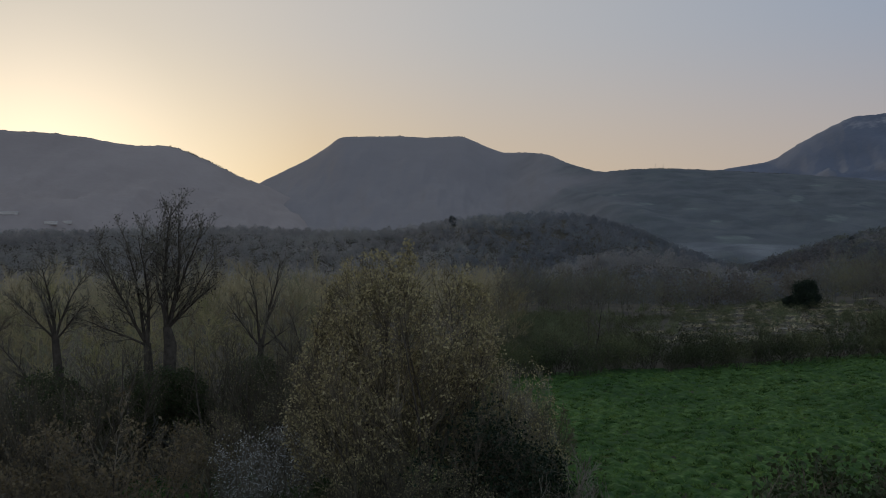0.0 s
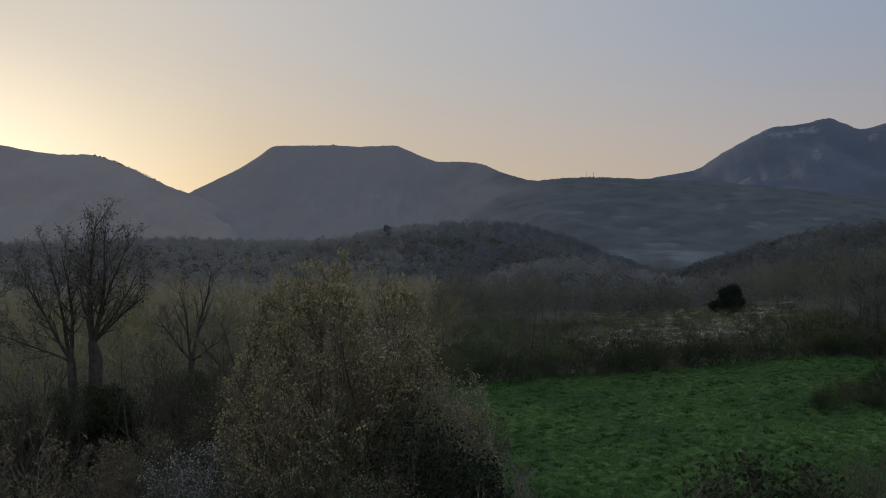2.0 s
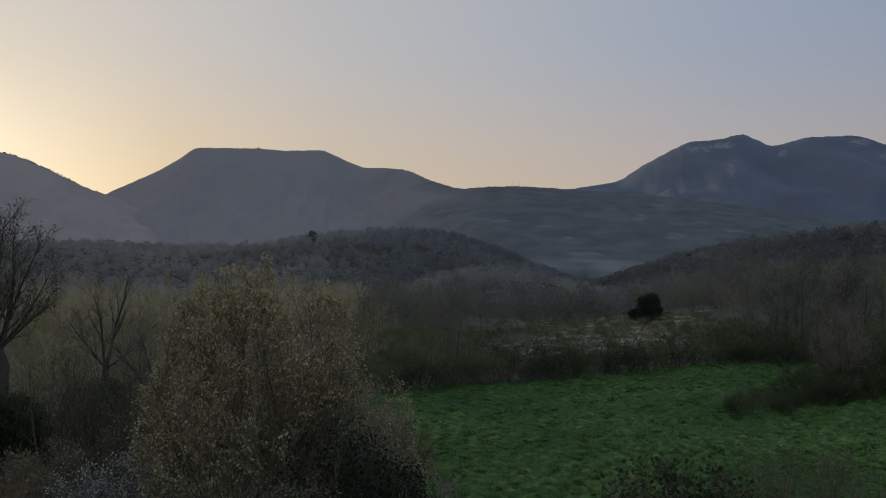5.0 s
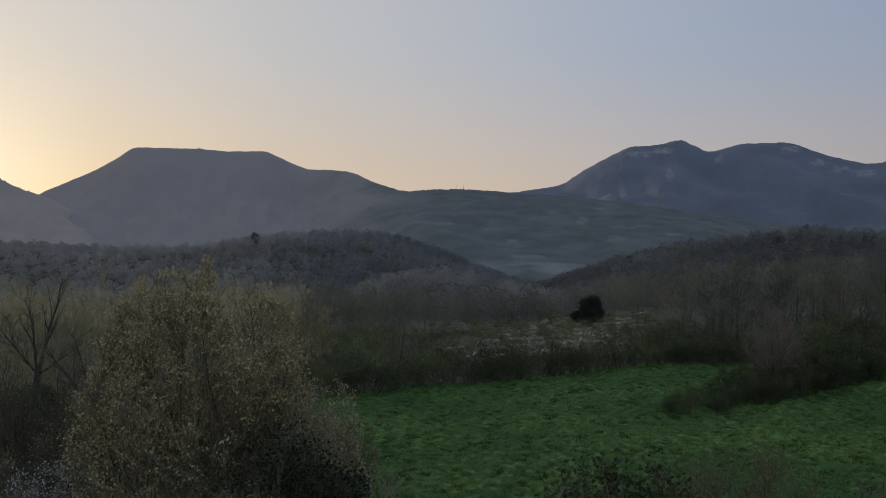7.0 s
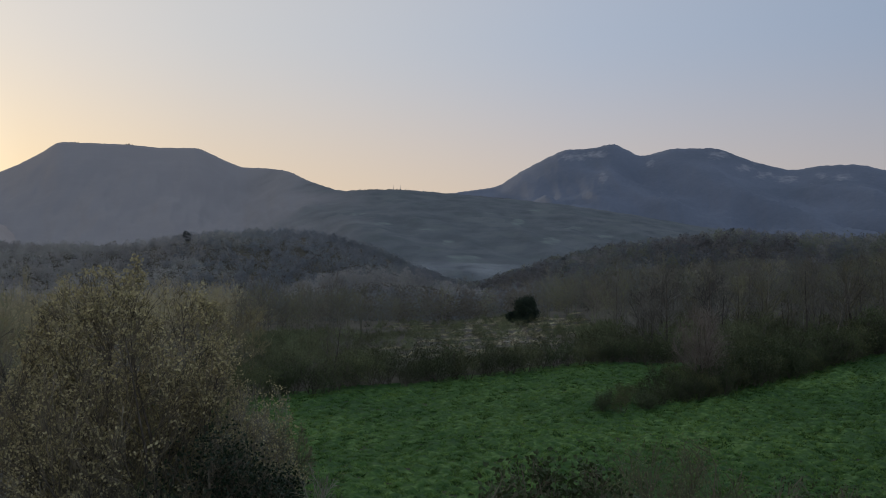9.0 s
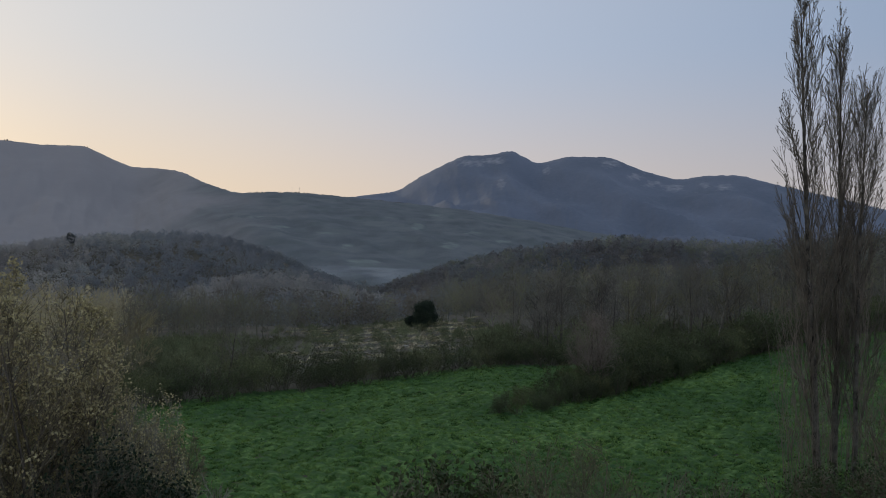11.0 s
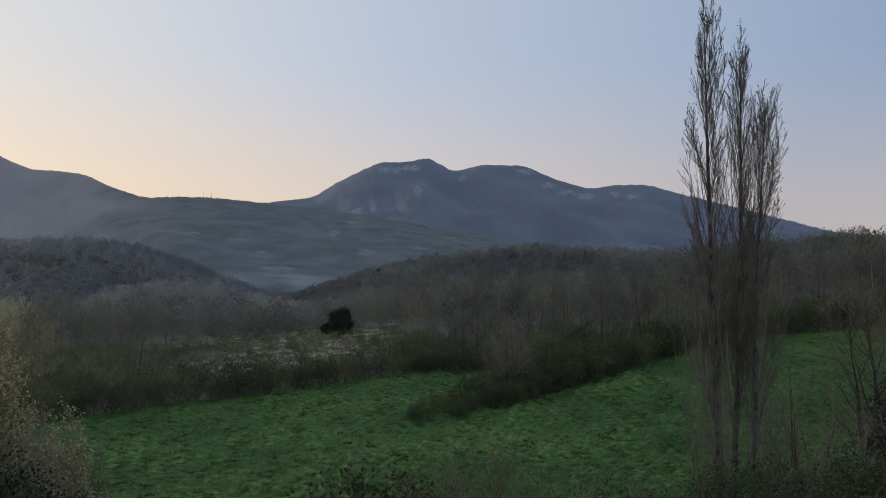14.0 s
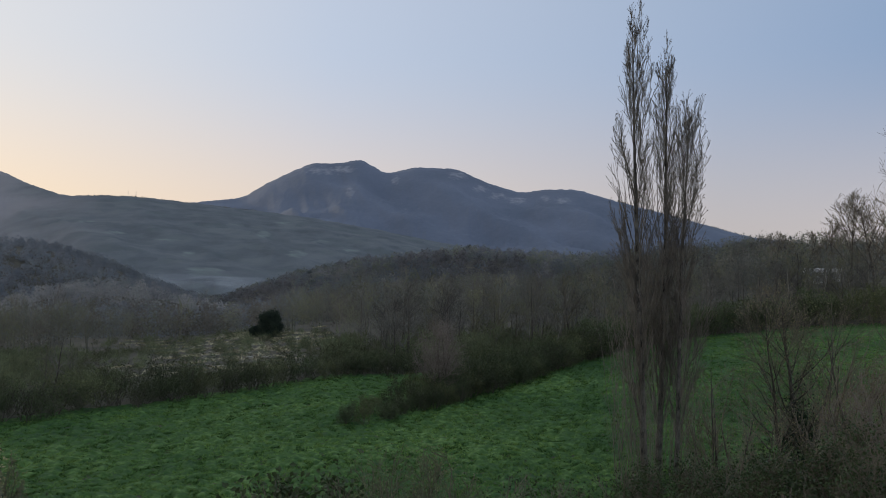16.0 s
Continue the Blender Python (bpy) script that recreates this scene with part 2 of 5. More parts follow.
HEDGE = material("hedge_twigs", (0.046, 0.054, 0.032), (0.12, 0.134, 0.077), 3.0, random_amount=0.35)
HEDGE_BROWN = material("brown_hedge_twigs", (0.052, 0.049, 0.031), (0.125, 0.118, 0.076), 3.0, random_amount=0.3)
HEDGE_OLIVE = material("olive_hedge_twigs", (0.075, 0.082, 0.040), (0.185, 0.195, 0.095), 3.0, random_amount=0.3)
LOW_SCRUB = material("olive_scrub", (0.085, 0.098, 0.050), (0.215, 0.235, 0.125), 4.0, tint=0.4, through_light=0.35)
STRAW = material("pale_dead_grass", (0.29, 0.25, 0.14), (0.56, 0.50, 0.31), 2.0, tint=0.3)
# lighter, greyer copy of the conifer colour, imitating distance haze
FAR_CONIFER = material("hazed_far_evergreen", (0.075, 0.085, 0.085), (0.15, 0.165, 0.16), 2.0, through_light=0.3)
CONIFER = material("dark_conifer", (0.022, 0.034, 0.024), (0.062, 0.085, 0.052), 1.0)
# haze is painted in: warm and far paler than bare scrub
MOUNTAIN_WEST = material("hazed_scrub_mountain", (0.335, 0.292, 0.266), (0.39, 0.342, 0.312), 260.0, fine=14, bump=6)
# blue-grey of distance haze mixed into the limestone's base colour
MOUNTAIN_EAST = rock_mix(material("haze_blue_limestone", (0.127, 0.150, 0.190), (0.168, 0.192, 0.238), 240.0, fine=14, bump=6), (0.19, 0.20, 0.225), (0.36, 0.365, 0.385), 26.0)
# meadow greens greyed and plateau scrub paled to stand in for haze
FAR_SLOPE = hazed_scrub_mix(rock_mix(field_patches(material("far_valley_slope", (0.088, 0.102, 0.108), (0.145, 0.160, 0.163), 60.0, fine=16, bump=3),
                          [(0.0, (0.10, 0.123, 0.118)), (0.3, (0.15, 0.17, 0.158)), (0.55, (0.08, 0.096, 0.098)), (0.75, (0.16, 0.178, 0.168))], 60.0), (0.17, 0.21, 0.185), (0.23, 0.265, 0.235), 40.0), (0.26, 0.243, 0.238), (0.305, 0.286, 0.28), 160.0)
HOUSE_WALL = material("pale_render", (0.55, 0.53, 0.48), (0.75, 0.73, 0.68), 1.5)
ROOF = material("roof_tiles", (0.16, 0.11, 0.09), (0.30, 0.22, 0.18), 1.0)
MAST = material("galvanised_mast", (0.2, 0.2, 0.2), (0.35, 0.35, 0.35), 1.0, rough=0.5)


# ---- relief of the land ----
def step(a, b, v):
    s = np.clip((v - a) / (b - a), 0, 1)
    return s * s * (3 - 2 * s)


def wave(x, y, scale, seed, octaves=4):
    """Smooth random relief, -1 to 1, from turned sines."""
    r = np.random.default_rng(seed)
    out, amp, total = 0 * x, 1.0, 0.0
    for _ in range(octaves):
        for _ in range(3):
            a, p = r.uniform(0, 6.283), r.uniform(0, 6.283, 2)
            u = (x * math.cos(a) + y * math.sin(a)) / scale
            v = (y * math.cos(a) - x * math.sin(a)) / scale
            out = out + amp / 3 * np.sin(6.283 * u + p[0] + 1.3 * np.sin(4.1 * v + p[1]))
        total += amp
        amp, scale = amp * 0.5, scale * 0.47
    return out / total * 1.5


def ridge(az, points):
    """Rising angle in degrees of a crest at the bearings az, rounded a little."""
    a, e = np.array(points).T
    return sum(np.interp(az + d, a, e) for d in (-0.35, 0, 0.35)) / 3


MID_HILL = [(-60, 0.3), (-29, 0.38), (-22.6, 0.48), (-14, 0.6), (-9, 0.3), (-3.4, 0.4), (0.7, 1.1), (3.9, 1.43), (8.7, 1.5), (11, 1.1), (13.8, 0.4), (15.7, -0.6), (18.4, -1.6), (22, -3.0)]
SPUR = [(0, -7), (4, -5.5), (6.7, -3.5), (8.5, -2.4), (10.3, -1.7), (13.3, -1.35), (17.6, -1.8), (19.9, -2.7), (23, -5), (27, -7)]
RIGHT_HILL = [(16, -3.2), (23, -1.4), (26.2, -0.5), (30.2, 0.5), (33.5, 0.95), (38.7, 1.6), (41.5, 1.45), (47.8, 1.25), (54.7, 1.95), (58.2, 2.45), (64, 2.5), (90, 2.5)]


def ground(x, y):
    r, az = np.hypot(x, y), np.degrees(np.arctan2(x, y))
    front = step(110, 80, np.abs(az - 10))
    z = 0.1 * 6 * np.logaddexp(0, (x - 21) / 6) * np.exp(-(r / 115) ** 2)
    base = np.interp(r, [0, 58, 100, 150, 250, 400, 600, 900, 1300, 6000], [0, 0, -2.2, -5.0, -13, -24, -31, -38, -46, -46])
    z = z + base
    # wooded hill across the valley
    crest = 9 + 720 * np.tan(np.radians(ridge(az, MID_HILL))) - 8
    w = np.where(r < 720, 205, 200)
    z = z + (crest + 34) * np.exp(-((r - 720) / w) ** 2) * front * step(23, 17, az)
    # lower spur before it
    z = z + np.maximum(0, 9 + 370 * np.tan(np.radians(ridge(az, SPUR))) - 6 - z) * np.exp(-((r - 370) / 70) ** 2)
    # slope on the right
    rr = np.interp(az, [16, 30, 45, 55, 65, 90], [650, 600, 520, 330, 240, 200])
    crest = 9 + rr * np.tan(np.radians(ridge(az, RIGHT_HILL))) - 8
    low = np.interp(rr, [200, 250, 400, 600, 900], [-9, -13, -24, -31, -38])
    w = np.where(r < rr, 0.46 * rr, 0.40 * rr)
    z = z + (crest - low) * np.exp(-((r - rr) / w) ** 2) * front * step(15, 24, az) * step(48, 125, r)
    # bank below the camera
    z = z + 4.9 * step(21, 7, r)
    z = z + 1.2 * wave(x, y, 130.0, 3) * step(90, 260, r) + 0.10 * wave(x, y, 14.0, 4)
    return z


def spot(az, dist, lift=0.0):
    x, y = dist * math.sin(radians(az)), dist * math.cos(radians(az))
    return Vector((x, y, float(ground(np.array(x), np.array(y))) + lift))


def spot_at(az, el, near=20.0, far=900.0):
    """The place on the ground that shows at a bearing and a rising angle."""
    r = np.linspace(near, far, 4000)
    x, y = r * math.sin(radians(az)), r * math.cos(radians(az))
    z = ground(x, y)
    i = int(np.argmax(z > 9 + r * math.tan(radians(el))))
    return Vector((x[i], y[i], z[i]))


# ---- meshes ----
def mesh_of(name, verts, faces, mat, smooth=False, attribute=None):
    """A mesh from arrays; faces all have the same number of corners."""
    me = bpy.data.meshes.new(name)
    verts, faces = np.asarray(verts, np.float32), np.asarray(faces, np.int32)
    k = faces.shape[1]
    me.vertices.add(len(verts)); me.vertices.foreach_set("co", verts.ravel())
    me.loops.add(faces.size); me.loops.foreach_set("vertex_index", faces.ravel())
    me.polygons.add(len(faces))
    me.polygons.foreach_set("loop_start", np.arange(0, faces.size, k, dtype=np.int32))
    me.polygons.foreach_set("use_smooth", np.full(len(faces), smooth))
    if attribute is not None:
        a = me.attributes.new(attribute[0], "FLOAT", "POINT")
        a.data.foreach_set("value", np.asarray(attribute[1], np.float32))
    me.update(calc_edges=True)
    me.validate()
    me.materials.append(mat)
    return me


def part(name, me, parent, label=""):
    ob = new(name, me)
    ob.parent = parent
    return tagged(ob, label)


def thing(name, place, label, category, group="", kind=""):
    e = new(name)
    e.location = place
    e.empty_display_size = 0.3
    return tagged(e, label, category, group, kind)


def grid_faces(n, m):
    i = np.arange((n - 1) * m).reshape(n - 1, m)[:, :-1].ravel()
    return np.stack([i, i + 1, i + m + 1, i + m], 1)


def tubes(branches, sides, thinnest=0.0):
    """Tapered, continuous tubes along branches, each a pair of points and radii."""
    by_count = {}
    for pts, rad in branches:
        by_count.setdefault(len(pts), []).append((pts, rad))
    ang = np.arange(sides) * 2 * np.pi / sides
    vs, fs, off = [], [], 0
    for n, group in sorted(by_count.items()):
        p = np.array([g[0] for g in group], float)
        r = np.maximum(np.array([g[1] for g in group], float), thinnest)
        d = p[:, -1] - p[:, 0]
        d /= np.linalg.norm(d, axis=1, keepdims=True) + 1e-9
        ref = np.where(np.abs(d[:, 2:3]) > 0.9, [[1.0, 0, 0]], [[0, 0, 1.0]])
        u = np.cross(d, ref); u /= np.linalg.norm(u, axis=1, keepdims=True)
        w = np.cross(d, u)
        ring = u[:, None] * np.cos(ang)[None, :, None] + w[:, None] * np.sin(ang)[None, :, None]
        v = p[:, :, None] + ring[:, None] * r[:, :, None, None]
        i = np.arange(sides); j = (i + 1) % sides
        f = np.concatenate([np.stack([i, j, j + sides, i + sides], 1) + k * sides for k in range(n - 1)])
        fs.append((f[None] + (np.arange(len(group)) * n * sides)[:, None, None]).reshape(-1, 4) + off)
        vs.append(v.reshape(-1, 3)); off += len(group) * n * sides
    return np.concatenate(vs), np.concatenate(fs)


def leaf_quads(places, size, rng, droop=0.0):
    """Small folded leaves turned at random."""
    c = np.asarray(places, float)
    n = len(c)
    d = rng.normal(size=(n, 3)); d[:, 2] += droop
    d /= np.linalg.norm(d, axis=1, keepdims=True)
    e = np.cross(d, rng.normal(size=(n, 3))); e /= np.linalg.norm(e, axis=1, keepdims=True)
    h = np.cross(d, e)
    s = size * rng.uniform(0.6, 1.25, (n, 1))
    verts = np.stack([c, c + d * s * 0.5 + e * s * 0.32 + h * s * 0.1, c + d * s, c + d * s * 0.5 - e * s * 0.32 + h * s * 0.1], 1).reshape(-1, 3)
    return verts, np.arange(4 * n).reshape(n, 4)


def unit(v):
    return v / (np.linalg.norm(v) + 1e-9)


def grow(store, tips, rng, p, d, length, radius, level, plan, inside):
    """One branch and, from it, its side branches. plan: a row a level: pieces, side branches, first fork, angle, length share, upward pull, crook and, if given, the thickness of side branches."""
    pieces, kids, first, angle, share, pull, crook = plan[level][:7]
    thick = plan[level][7] if len(plan[level]) > 7 else 0.62
    last = level == len(plan) - 1
    points, dirs = [p], [d]
    for i in range(pieces):
        d = unit(d + rng.normal(0, crook, 3) + np.array([0, 0, pull]))
        q = points[-1] + d * length / pieces
        if not inside(q) and (level > 0 or i > pieces // 2):
            break
        points.append(q); dirs.append(d)
    n = len(points) - 1
    if n == 0:
        return
    store[level].append((points, [radius * (1 - 0.85 * i / n) for i in range(n + 1)]))
    if last:
        tips.append(points[-1])
        return
    for k in range(kids):
        f = first + (1 - first) * (k + rng.uniform(0, 1)) / kids
        i = min(int(f * pieces), n - 1) if n == pieces else min(int(f * n), n - 1)
        t = f * pieces - int(f * pieces)
        at = points[i] * (1 - t) + points[i + 1] * t
        side = unit(np.cross(dirs[i], rng.normal(size=3)))
        a = radians(angle) * rng.uniform(0.6, 1.3)
        nd = dirs[i] * math.cos(a) + side * math.sin(a)
        grow(store, tips, rng, at, nd, length * share * rng.uniform(0.65, 1.2) * (1.15 - 0.5 * f), radius * (1 - 0.75 * f) * thick, level + 1, plan, inside)


def dome(rx, rz, z0, cut=0.0, lobes=0.16):
    """Envelope of a crown: a lumpy egg of radius rx and half height rz about z0."""
    k = rx * 7.3 + rz * 3.1

    def inside(q):
        a = math.atan2(q[1], q[0])
        w = 1 + lobes * (math.sin(3 * a + k + q[2] * 0.9) * 0.6 + math.sin(5 * a - 2 * k - q[2] * 1.7) * 0.5 + math.sin(q[2] * 2.3 + k + 2 * a) * 0.4)
        return (q[0] ** 2 + q[1] ** 2) / rx ** 2 + ((q[2] - z0) / rz) ** 2 < w and q[2] > cut
    return inside


def plant(name, place, seed, stems, plan, inside, mats, label, category, group="", leaves=None, min_r=0.004, sides=(7, 5, 3, 3, 3), tip_leaves=3, leaf_size=0.06, spread=0.15, along=0.0, limbs=True, boles=()):
    """A tree or shrub: stems are (x, y, direction, length, radius and, above a bole, height); boles are rows of (x, y, z, radius)."""
    rng = np.random.default_rng(seed)
    top = thing(name, place, label, category, group)
    tips, fine = [], [[] for _ in plan]
    for rows in boles:
        part("trunk", mesh_of("trunk", *tubes([([q[:3] for q in rows], [q[3] for q in rows])], 9), mats[0], True), top)
    for sx, sy, d, length, radius, *z0 in stems:
        store = [[] for _ in plan]
        grow(store, tips, rng, np.array([sx, sy, z0[0] if z0 else -0.15]), unit(np.array(d, float)), length, radius, 0, plan, inside)
        bole = part("trunk" if len(stems) < 4 else "stem", mesh_of("stem", *tubes(store[0], sides[0]), mats[0], True), top)
        if limbs:
            for one in store[1]:
                part("limb", mesh_of("limb", *tubes([one], sides[1], min_r), mats[0], True), bole)
        for k in range(2 if limbs else 1, len(plan)):
            fine[k] += store[k]
    vs, fs, off = [], [], 0
    for k, rows in enumerate(fine):
        if rows:
            v, f = tubes(rows, sides[k], min_r)
            vs.append(v); fs.append(f + off); off += len(v)
    crown = top
    if vs:
        crown = part("crown", mesh_of("crown", np.concatenate(vs), np.concatenate(fs), mats[1]), top)
    if leaves and tips:
        t = np.repeat(np.array(tips), tip_leaves, 0)
        t = t + rng.normal(0, spread, t.shape)
        if along:
            a = np.array([b[0][0] for b in fine[-1]]); pick = rng.random(len(a)) < along
            t = np.concatenate([t, a[pick] + rng.normal(0, 0.03, (pick.sum(), 3))])
        part("foliage", mesh_of("foliage", *leaf_quads(t, leaf_size, rng, 0.3), leaves), crown)
    return top


# ---- ground ----
def polar_sheet(name, az, rad, height, mat, label, category):
    a, r = np.meshgrid(np.radians(az), rad)
    x, y = r * np.sin(a), r * np.cos(a) - 1.0
    v = np.stack([x, y, height(x, y)], -1).reshape(-1, 3)
    ob = new(name, mesh_of(name, v, grid_faces(len(rad), len(az)), mat, True))
    return tagged(ob, label, category, kind="structure")


fine_az = np.concatenate([np.arange(-180, -48, 4.0), np.arange(-48, 82, 0.45), np.arange(82, 180.1, 4.0)])
fine_az[-1] = 180.0
radii = np.concatenate([[0.0004], np.geomspace(2, 110, 90), np.geomspace(112, 1500, 90), np.geomspace(1560, 4900, 14)])
polar_sheet("ground", fine_az, radii, ground, GROUND, "dark earth and leaf litter rolling away into the valley", "ground")


# far edge of the meadow: bearing and rising angle
EDGE = [(-8, -11.2), (-4, -11.0), (8, -10.4), (12.2, -10.05), (16.5, -9.85), (21.6, -9.1), (25.5, -8.55), (29.1, -7.98), (34, -7.95), (36, -7.8), (40, -7.4), (46, -6.8), (49, -5.9), (54, -4.6), (60, -3.7), (67, -3.0), (75, -2.5)]
EDGE_AZ = [a for a, e in EDGE]
EDGE_FAR = [math.hypot(*spot_at(a, e, 30, 160).xy) for a, e in EDGE]


def in_field(x, y):
    """Meadow between the bank, the far hedge and the wood on the right."""
    r, az = np.hypot(x, y), np.degrees(np.arctan2(x, y))
    far = np.interp(az, EDGE_AZ, EDGE_FAR)
    near = np.interp(az, [-4, 5, 15, 30, 45, 60, 75], [30, 24, 17, 15, 19, 22, 24])
    return (r < far) & (r > near) & (az > -3) & (az < 75)


def meadow():
    az, rad = np.arange(-3, 75.1, 0.22), np.linspace(0, 1, 290)
    far = np.interp(az, EDGE_AZ, EDGE_FAR) + 1.5
    near = np.interp(az, [-4, 5, 15, 30, 45, 60, 75], [26, 21, 15, 13, 16, 19, 21])
    r = near + (far - near) * rad[:, None]
    a = np.radians(np.broadcast_to(az, r.shape))
    x, y = r * np.sin(a), r * np.cos(a)
    z = ground(x, y) + 0.08 + 0.05 * wave(x, y, 2.6, 8) + 0.10 * wave(x, y, 0.9, 81, 2)
    v = np.stack([x, y, z], -1).reshape(-1, 3)
    return tagged(new("meadow", mesh_of("meadow", v, grid_faces(len(rad), len(az)), GRASS, True)), "green grazed meadow sloping up to the right", "field", kind="structure")


meadow()


def tufts():
    rng = np.random.default_rng(21)
    n = 190000
    az = np.radians(rng.uniform(-3, 70, n)); r = np.sqrt(rng.uniform(15 ** 2, 84 ** 2, n))
    x, y = r * np.sin(az), r * np.cos(az)
    keep = in_field(x, y) & (wave(x, y, 0.9, 81, 2) + rng.normal(0, 0.6, n) > -0.25)
    x, y = x[keep], y[keep]
    n = len(x)
    z = ground(x, y) + 0.05
    base = np.repeat(np.stack([x, y, z], 1), 4, 0)
    m = len(base)
    ang = rng.uniform(0, 6.283, m)
    side = np.stack([np.cos(ang), np.sin(ang), 0 * ang], 1)
    lean = rng.normal(0, 0.10, (m, 3)); lean[:, 2] = rng.uniform(0.05, 0.11, m)
    base = base + rng.normal(0, 0.07, (m, 3)) * [1, 1, 0]
    wdt = rng.uniform(0.02, 0.05, (m, 1))
    v = np.stack([base - side * wdt, base + side * wdt, base + lean], 1).reshape(-1, 3)
    t = np.repeat(np.repeat(0.5 + 0.30 * wave(x, y, 1.6, 10, 3) + 0.2 * wave(x, y, 14.0, 11, 2) + rng.normal(0, 0.15, n), 4), 3)
    ob = new("grass_tufts", mesh_of("grass_tufts", v, np.arange(3 * m).reshape(m, 3), BLADES, False, ("tint", np.clip(t, 0, 1))))
    tagged(ob, "short green grass tufts over the meadow", "grass", kind="stuff")


def tussocks():
    """Coarser tussocks, drawn out along the slope, darkened to imitate streaks of shade."""
    rng = np.random.default_rng(23)
    n = 20000
    az = np.radians(rng.uniform(-3, 70, n)); r = np.sqrt(rng.uniform(15 ** 2, 84 ** 2, n))
    x, y = r * np.sin(az), r * np.cos(az)
    keep = in_field(x, y) & (wave(x, y, 3.5, 83, 2) + rng.normal(0, 0.4, n) > 0.05)
    x, y, az = x[keep], y[keep], az[keep]
    n, k = len(x), 16
    length = np.repeat(rng.uniform(0.08, 0.24, n), k)
    m = n * k
    u, w = rng.normal(0, 1, m) * length, rng.normal(0, 0.06, m)
    ca, sa = np.repeat(np.cos(az), k), np.repeat(np.sin(az), k)
    px, py = np.repeat(x, k) + u * ca + w * sa, np.repeat(y, k) - u * sa + w * ca
    base = np.stack([px, py, ground(px, py) + 0.06], 1)
    a = rng.uniform(0, 6.283, m)
    side = np.stack([np.cos(a), np.sin(a), 0 * a], 1) * rng.uniform(0.02, 0.045, (m, 1))
    lean = rng.normal(0, 0.08, (m, 3)); lean[:, 2] = rng.uniform(0.05, 0.12, m)
    v = np.stack([base - side, base + side, base + lean], 1).reshape(-1, 3)
    ob = new("grass_tussocks", mesh_of("grass_tussocks", v, np.arange(3 * m).reshape(m, 3), TUSSOCK, False))
    tagged(ob, "coarse tussocks scattered in the meadow, darkened for their shade", "grass", kind="stuff")


tufts()
tussocks()


# ---- mountains ----
SURFACE = {}


def mountain(name, crest, dist, foot, back, foot_z, az0, az1, mat, label, seed, gully, power=1.5, rocks=(), rough=2.5):
    """A range seen from the valley: crest angles by bearing, at `dist` metres; its foot nearer, its back farther."""
    az = np.arange(az0, az1 + 0.01, 0.12)
    s = np.concatenate([np.linspace(0, 1, 44), np.linspace(1.07, 2, 6)])
    e = ridge(az, crest)
    top = 9 + dist * np.tan(np.radians(e))
    a, ss = np.meshgrid(az, s)
    front = np.clip(ss, 0, 1)
    r = np.where(ss <= 1, foot + (dist - foot) * front, dist + (ss - 1) * back)
    x, y = r * np.sin(np.radians(a)), r * np.cos(np.radians(a))
    shape = np.where(ss <= 1, front ** power, np.clip(2 - ss, 0, 1) ** 0.8)
    z = foot_z + (top[None, :] - foot_z) * shape
    mid = np.sin(np.pi * np.clip(ss / 1.0, 0, 1)) * (ss <= 1)
    z = z + gully * mid * (wave(x, y * 0.35, 420.0, seed, 5))
    z = z + rough * wave(x, y, 60.0, seed + 1, 3) * step(0, 0.3, ss)
    mask = 0 * z
    el = np.degrees(np.arctan2(z - 9, r))
    for ra, re, wa, we in rocks:
        mask = mask + np.exp(-(((a - ra) / wa) ** 2 + ((el - re) / we) ** 2) ** 2)
    v = np.stack([x, y, z], -1).reshape(-1, 3)
    SURFACE[name] = v.reshape(len(s), len(az), 3)[:44]
    ob = new(name, mesh_of(name, v, grid_faces(len(s), len(az)), mat, True, ("rock", np.clip(mask, 0, 1).ravel())))
    return tagged(ob, label, "mountain", kind="structure")


LEFT_HILL = [(-75, 5.0), (-45, 6.2), (-29, 6.57), (-25.9, 6.53), (-24.2, 6.35), (-21.3, 5.9), (-19, 5.98), (-17.7, 5.56), (-16, 4.83), (-14.1, 3.84), (-12.6, 3.4), (-9, 1.5)]
PLATEAU = [(-24, -1), (-19, 0.2), (-15.3, 2.1), (-12.6, 3.74), (-9.8, 5.11), (-8.2, 6.1), (-7.4, 6.82), (-5.4, 6.86), (-3, 6.9), (-1.3, 6.79), (1.5, 6.89), (2.7, 6.32), (4.3, 5.66), (6, 5.68), (7.6, 5.53), (8.8, 4.91), (11.1, 4.27), (15, 3.2), (20, 2)]
SADDLE = [(-6, -1.2), (2, 0.5), (6, 2.0), (9.0, 3.5), (11.1, 4.2), (13.5, 4.34), (15.7, 4.36), (19.2, 4.1), (23.7, 3.72), (27.7, 3.29), (31.8, 2.67), (35.9, 1.92), (41.5, 1.0), (50, 0.0)]
PEAKS = [(12, 2.5), (17.4, 3.95), (19.2, 4.14), (22.5, 4.61), (24, 5.62), (25.6, 6.47), (27.2, 7.24), (29.1, 7.28), (30.7, 7.65), (32.5, 6.65), (34.6, 7.18), (37.6, 7.13), (39.9, 6.13), (42.3, 5.46), (43.9, 5.73), (46.2, 5.75), (48.5, 5.07), (53, 3.87), (57.8, 2.49), (66, 1.5), (80, 1.0)]
mountain("mountain_west", LEFT_HILL, 2700, 1500, 700, -60, -75, -9, MOUNTAIN_WEST, "rounded mountain ridge under the sunset glow, haze in its colour", 31, 45)
RANGE = [q for q in PLATEAU if q[0] < 9] + [q for q in SADDLE if q[0] > 11]
range_az = np.arange(-24, 50.01, 0.12)
nearer = step(4, 12.4, range_az)
